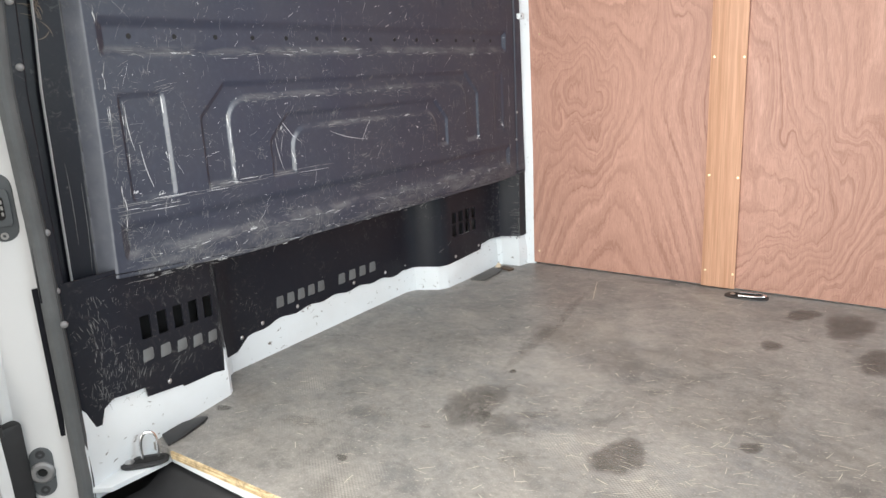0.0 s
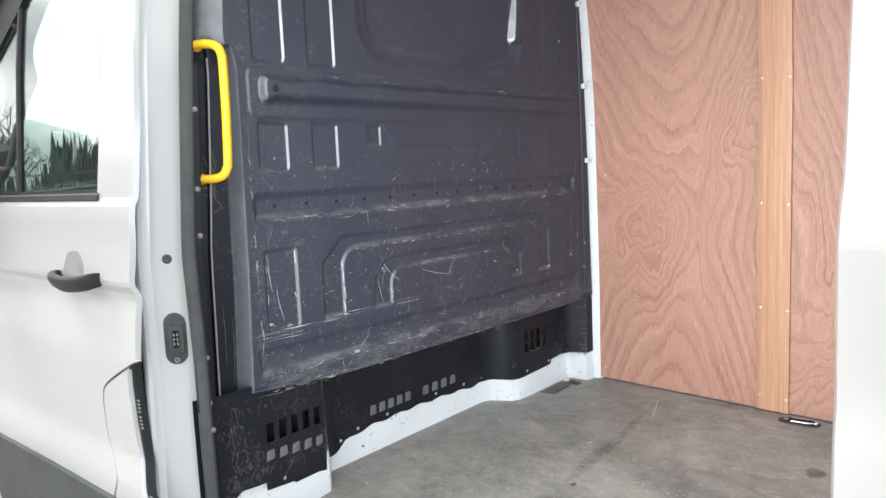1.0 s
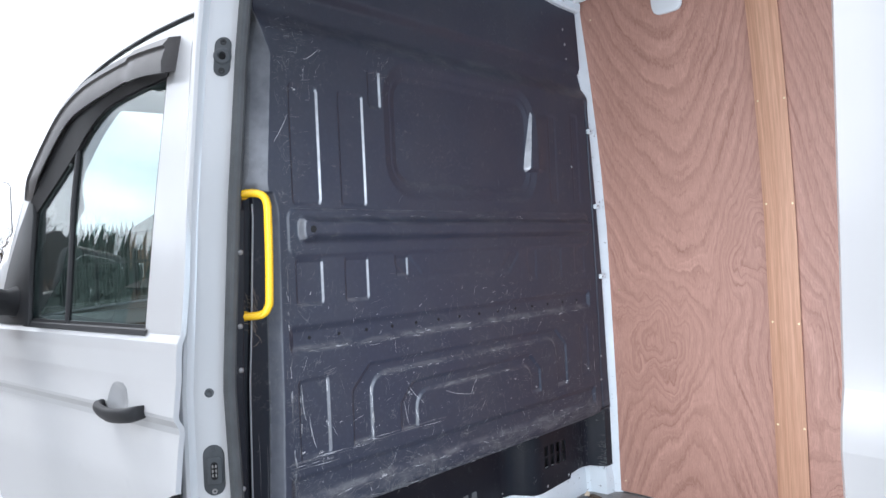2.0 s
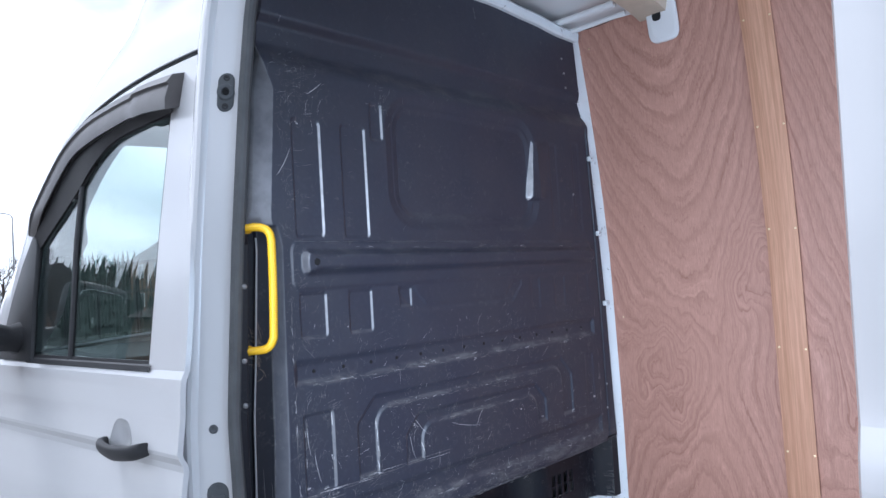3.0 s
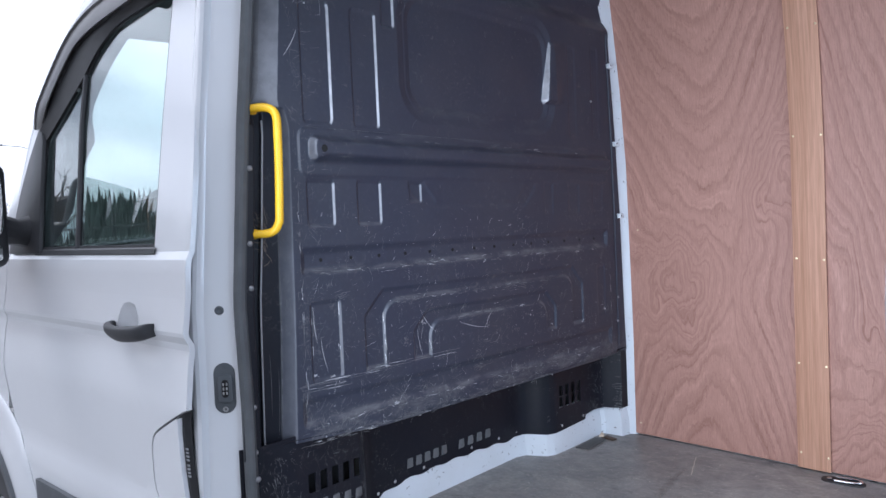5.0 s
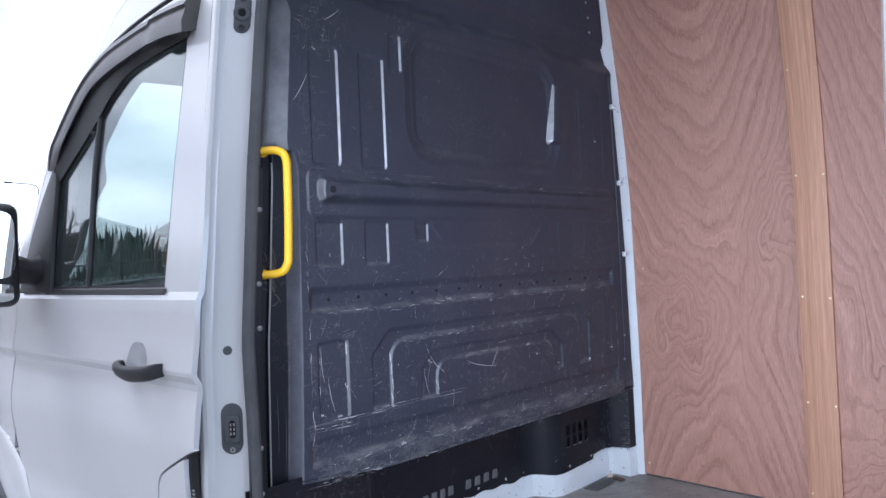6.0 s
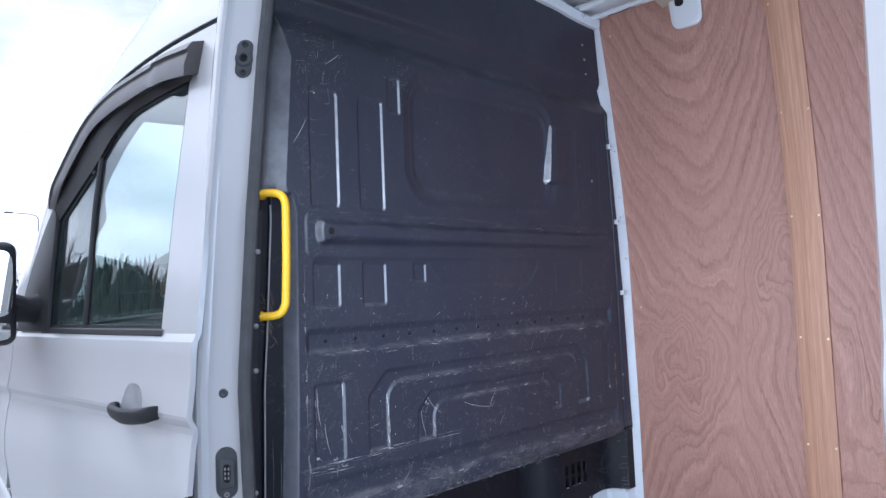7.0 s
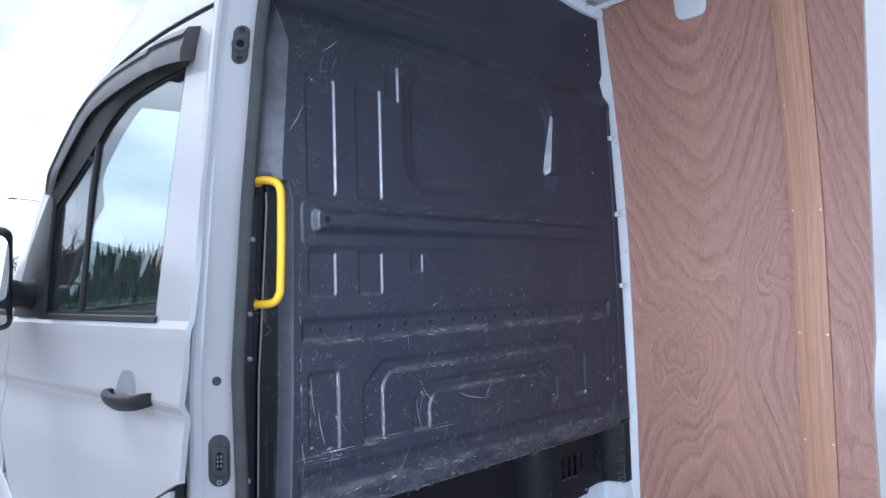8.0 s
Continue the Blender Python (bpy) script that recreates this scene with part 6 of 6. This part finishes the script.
bm = bmesh.new()
EDGE_PROFILE = [(1.46, 0.10), (1.405, 0.09), (1.392, 0.05), (1.386, 0.02), (1.385, 0.008), (1.388, 0.002), (1.394, 0.0), (1.44, 0.0), (1.50, 0.0), (1.8, -0.006), (2.2, -0.01), (2.72, -0.01), (2.73, 0.10)]
sheet(bm, list(range(len(EDGE_PROFILE))), sorted({-0.28, 1.85, 0.66, 0.70, 0.845, 0.86, 0.875, 0.89, 0.905} | set(even(-0.28, 1.85, 36))), lambda i, z: (EDGE_PROFILE[i][0], slide_y(z) + EDGE_PROFILE[i][1] - (0.006 if 6 < i < 12 else 0), z))
thicken(bm, -0.004)
sliding = part("sliding_door", bm, WHITE, van, "white sliding door pushed open", 40)
bm = bmesh.new()
sheet(bm, [2.72, 3.45], even(-0.35, 1.95, 20), lambda x, z: (x, slide_y(z) + 0.02, z))
sheet(bm, [1.40, 3.45], even(-0.3, 2.1, 20), lambda x, z: (x, 0.09 + lean(z), z))
part("near_side", bm, WHITE, van, "white body side")
bm = bmesh.new()
sheet(bm, [-0.06, 3.45], even(-0.35, 2.12, 20), lambda x, z: (x, max(far_y(0, min(z, 1.95)), wall_y(max(z, 0)) + 0.05), z))
part("far_side", bm, WHITE, van, "white far body side")
bm = bmesh.new()
sheet(bm, even(-0.06, 3.45, 30), even(0, 1, 20) + even(1, 2, 20)[1:], lambda x, u: (lambda p: (x, p[1] if u <= 1 else 2 * CENTRE - p[1] + 0.16 * min(1, (u - 1) / 0.5), p[2] + 0.02))(roof_section(max(x, -0.05), u if u <= 1 else 2 - u)))
part("roof_skin", bm, WHITE, van, "white high roof")
# header rail above the doorway
bm = bmesh.new()
sheet(bm, [0.0, 1.45], [0, 1, 2, 3], lambda x, i: (x, (0.06, 0.10, 0.15, 0.17)[i], (1.99, 1.98, 2.01, 2.12)[i]))
thicken(bm, 0.004)
part("door_header", bm, WHITE, van, "white header rail over the doorway")

# ---------------------------------------------------------------- seats
def cab_seat(y, label):
    e = thing("cab_seat", label, "seat", "seats in the cab", at=(-0.62, y, -0.22))
    part("seat_base", box(bmesh.new(), -0.24, 0.24, -0.22, 0.22, 0, 0.36, 0.03), DARKGREY, e)
    part("cushion", box(bmesh.new(), -0.27, 0.26, -0.25, 0.25, 0.36, 0.52, 0.06, 3), SEATCLOTH, e)
    bm = box(bmesh.new(), 0.12, 0.25, -0.25, 0.25, 0.48, 1.16, 0.06, 3)
    bmesh.ops.rotate(bm, verts=bm.verts, cent=(0.2, 0, 0.5), matrix=Matrix.Rotation(radians(9), 3, "Y"))
    part("backrest", bm, SEATCLOTH, e)
    bm = box(bmesh.new(), 0.25, 0.35, -0.14, 0.14, 1.19, 1.40, 0.045, 3)
    part("headrest", bm, SEATCLOTH, e)
    for s in (-0.06, 0.06):
        part("headrest_post", rod(bmesh.new(), [(0.28, s, 1.12), (0.30, s, 1.24)], 0.007, 8), STEEL, e)
    return e


cab_seat(0.42, "dark grey cloth passenger seat in the cab")
cab_seat(1.42, "dark grey cloth driver's seat in the cab")

# ================================================================ outside
bm = bmesh.new()
sheet(bm, even(-300, 300, 24), even(-300, 300, 24), lambda x, y: (x, y, GROUND))
tagged(obj("ground", bm, ASPHALT), "grey asphalt yard", "ground", kind="structure")


def bare_tree(x, y, h, seed):
    e = thing("bare_tree", "leafless winter tree with fine twigs", "tree", "bare trees beyond the yard", at=(x, y, GROUND))
    r = random.Random(seed)
    bm = bmesh.new()
    top = Vector((r.gauss(0, 0.1) * h * 0.2, r.gauss(0, 0.1) * h * 0.2, h * 0.55))
    rod(bm, [(0, 0, 0), tuple(top * 0.5), tuple(top)], [h * 0.03, h * 0.022, h * 0.014], 7)
    part("trunk", bm, BARK, e)
    bm = bmesh.new()

    def grow(p, d, length, rad, depth):
        q = p + d * length
        mid = (p + q) / 2 + Vector((r.gauss(0, 1), r.gauss(0, 1), r.gauss(0, 1))) * length * 0.06
        rod(bm, [p, mid, q], [rad, rad * 0.8, rad * 0.55], 4, False)
        if depth:
            for _ in range(3 if depth > 1 else 4):
                nd = (d + Vector((r.gauss(0, 0.5), r.gauss(0, 0.5), r.gauss(0.15, 0.35)))).normalized()
                grow(p + (q - p) * r.uniform(0.5, 1.0), nd, length * r.uniform(0.55, 0.8), rad * 0.55, depth - 1)

    for i in range(7):
        a = 2 * math.pi * i / 7 + r.uniform(-0.3, 0.3)
        s = r.uniform(0.45, 1.0)
        grow(top * s, Vector((math.cos(a) * 0.8, math.sin(a) * 0.8, r.uniform(0.5, 1.1))).normalized(), h * 0.22, h * 0.009, 3)
    part("crown", bm, BARK, e)


for i, (x, y, h) in enumerate(((-62, 14.5, 6.5), (-66, 18, 7.5), (-60, 11.0, 6.0), (-80, 34, 8.0), (-74, 38, 8.5), (-90, 30, 7.0))):
    bare_tree(x, y, h, 20 + i)

lamp = thing("street_lamp", "slim grey street lamp with a curved arm", "street lamp", at=(-52, 12.7, GROUND))
part("post", rod(bmesh.new(), [(0, 0, 0), (0, 0, 4), (0, 0, 7.75), (-0.03, -0.12, 7.95), (-0.12, -0.45, 8.06), (-0.4, -1.55, 8.14)], [0.07, 0.05, 0.035, 0.032, 0.03, 0.026], 8), DULLBOLT, lamp)
part("lantern", box(bmesh.new(), -0.55, -0.30, -1.95, -1.45, 8.10, 8.20, 0.04), GREYPLASTIC, lamp)

fence = thing("palisade_fence", "grey steel palisade fence along the yard", "fence", at=(0, 7.0, GROUND))
for z in (0.5, 1.9):
    part("rail", box(bmesh.new(), -45, 6, -0.03, 0.03, z, z + 0.06), FENCE, fence)
me = None
for i in range(150):
    x = -40 + 0.28 * i
    if me is None:
        bm = bmesh.new()
        plate(bm, [(-0.035, 0.05), (0.035, 0.05), (0.035, 2.25), (0.0, 2.4), (-0.035, 2.25)], lambda a, b, d: (a, d - 0.035, b), 0.004)
        first = part("pale", bm, FENCE, fence)
        me = first.data
        first.location.x = x
    else:
        o = new("pale", me)
        o.parent = fence
        o.location.x = x
for i in range(16):
    part("post", box(bmesh.new(), -42 + 3 * i, -41.9 + 3 * i, 0.03, 0.13, 0, 2.3), FENCE, fence)


def house(x, y, w, d, h, label):
    e = thing("house", label, "house", "houses beyond the fence", at=(x, y, GROUND))
    part("wall", box(bmesh.new(), -w / 2, w / 2, -d / 2, d / 2, 0, h), WALLBRICK, e)
    bm = bmesh.new()
    plate(bm, [(-d / 2 - 0.4, h), (d / 2 + 0.4, h), (0, h + d * 0.35)], lambda a, b, t: (-w / 2 - 0.3 + t * (w + 0.6), a, b), 1.0)
    part("roof", bm, TILE, e)
    for s in (-1, 0, 1):
        for z in (1.0, 3.6):
            if z + 1.3 < h:
                wd = part("window", box(bmesh.new(), s * w * 0.3 - 0.6, s * w * 0.3 + 0.6, -d / 2 - 0.05, -d / 2 + 0.05, z, z + 1.3), STICKER, e)
                part("pane", box(bmesh.new(), s * w * 0.3 - 0.5, s * w * 0.3 + 0.5, -d / 2 - 0.07, -d / 2 - 0.055, z + 0.1, z + 1.2), DARKGREY, wd)


house(-60, 30, 12, 8, 5.2, "brick house with a tiled roof behind the fence")
house(-42, 32, 14, 8, 5.2, "brick house with a tiled roof beyond the yard")


# ---------------------------------------------------------------- beyond the street, behind the walk
house(-30, -24, 12, 8, 5.2, "brick house with a tiled roof across the street")
house(-46, -17, 12, 8, 5.2, "brick house with a tiled roof across the street")
bare_tree(-27, -12, 7.5, 31)
bare_tree(-20, -20, 8.0, 32)


def conifer(bm, x, y, h, w, rng):
    for k in range(7):
        u = k / 7
        r0 = w * (1 - u) * rng.uniform(0.8, 1.2)
        tip = bm.verts.new((x + rng.gauss(0, 0.05), y, GROUND + h * (0.12 + 0.88 * (u + 0.24)) if k < 6 else GROUND + h))
        ring = [bm.verts.new((x + r0 * rng.uniform(0.6, 1.2) * math.cos(a), y + r0 * rng.uniform(0.6, 1.2) * math.sin(a), GROUND + h * (0.0 + 0.95 * u) + rng.uniform(-0.2, 0.1))) for a in [2 * math.pi * q / 9 for q in range(9)]]
        for q in range(9):
            bm.faces.new((ring[q], ring[(q + 1) % 9], tip))


rng = random.Random(4)
bm = bmesh.new()
# low hedge, added to darken the view through the cab windows
for i in range(90):
    conifer(bm, -50 + 0.5 * i + rng.uniform(-0.2, 0.2), 9.0 + rng.uniform(-0.3, 0.3), rng.uniform(1.7, 2.3), rng.uniform(0.45, 0.65), rng)
for i in range(150):
    s = (i % 50) / 49
    conifer(bm, -82 + 9 * s + (i // 50) * 0.9 + rng.uniform(-0.4, 0.4), 26.0 + 24 * s + (i // 50) * 0.17, rng.uniform(6.0, 7.0) + (1.0 if i % 3 == 0 else 0.0), rng.uniform(1.2, 1.6), rng)
CONIFER = plastic("conifer_green", (0.060, 0.080, 0.070), 0.9)
tagged(obj("conifer_row", bm, CONIFER), "dark spiky conifers beyond the houses, with an added hedge behind the fence", "conifers", kind="stuff")
bm = bmesh.new()
for i in range(230):
    s = i / 229 + rng.uniform(-0.004, 0.004)
    x, y, h = -75 + 72 * s, -14 - 24 * s + rng.uniform(-1.5, 1.5), rng.uniform(9.6, 11.0) * (0.97 + 0.03 * math.sin(9 * s))
    conifer(bm, x, y, h, rng.uniform(1.5, 2.1), rng)
# two unseen rows added behind the walk to darken the door mirror
for i in range(190):
    s = i / 149
    conifer(bm, 6 + 66 * s, -34 + 16 * s + rng.uniform(-1.5, 1.5), rng.uniform(12.0, 14.5), rng.uniform(2.2, 3.0), rng)
for i in range(90):
    conifer(bm, 68 + rng.uniform(-2, 2), -22 + 0.8 * i, rng.uniform(9.0, 12.0), rng.uniform(1.8, 2.6), rng)
row = obj("conifer_row", bm, CONIFER)
tagged(row, "dark ragged conifers across the street, with unseen rows added to darken the mirror", "conifers", kind="stuff")
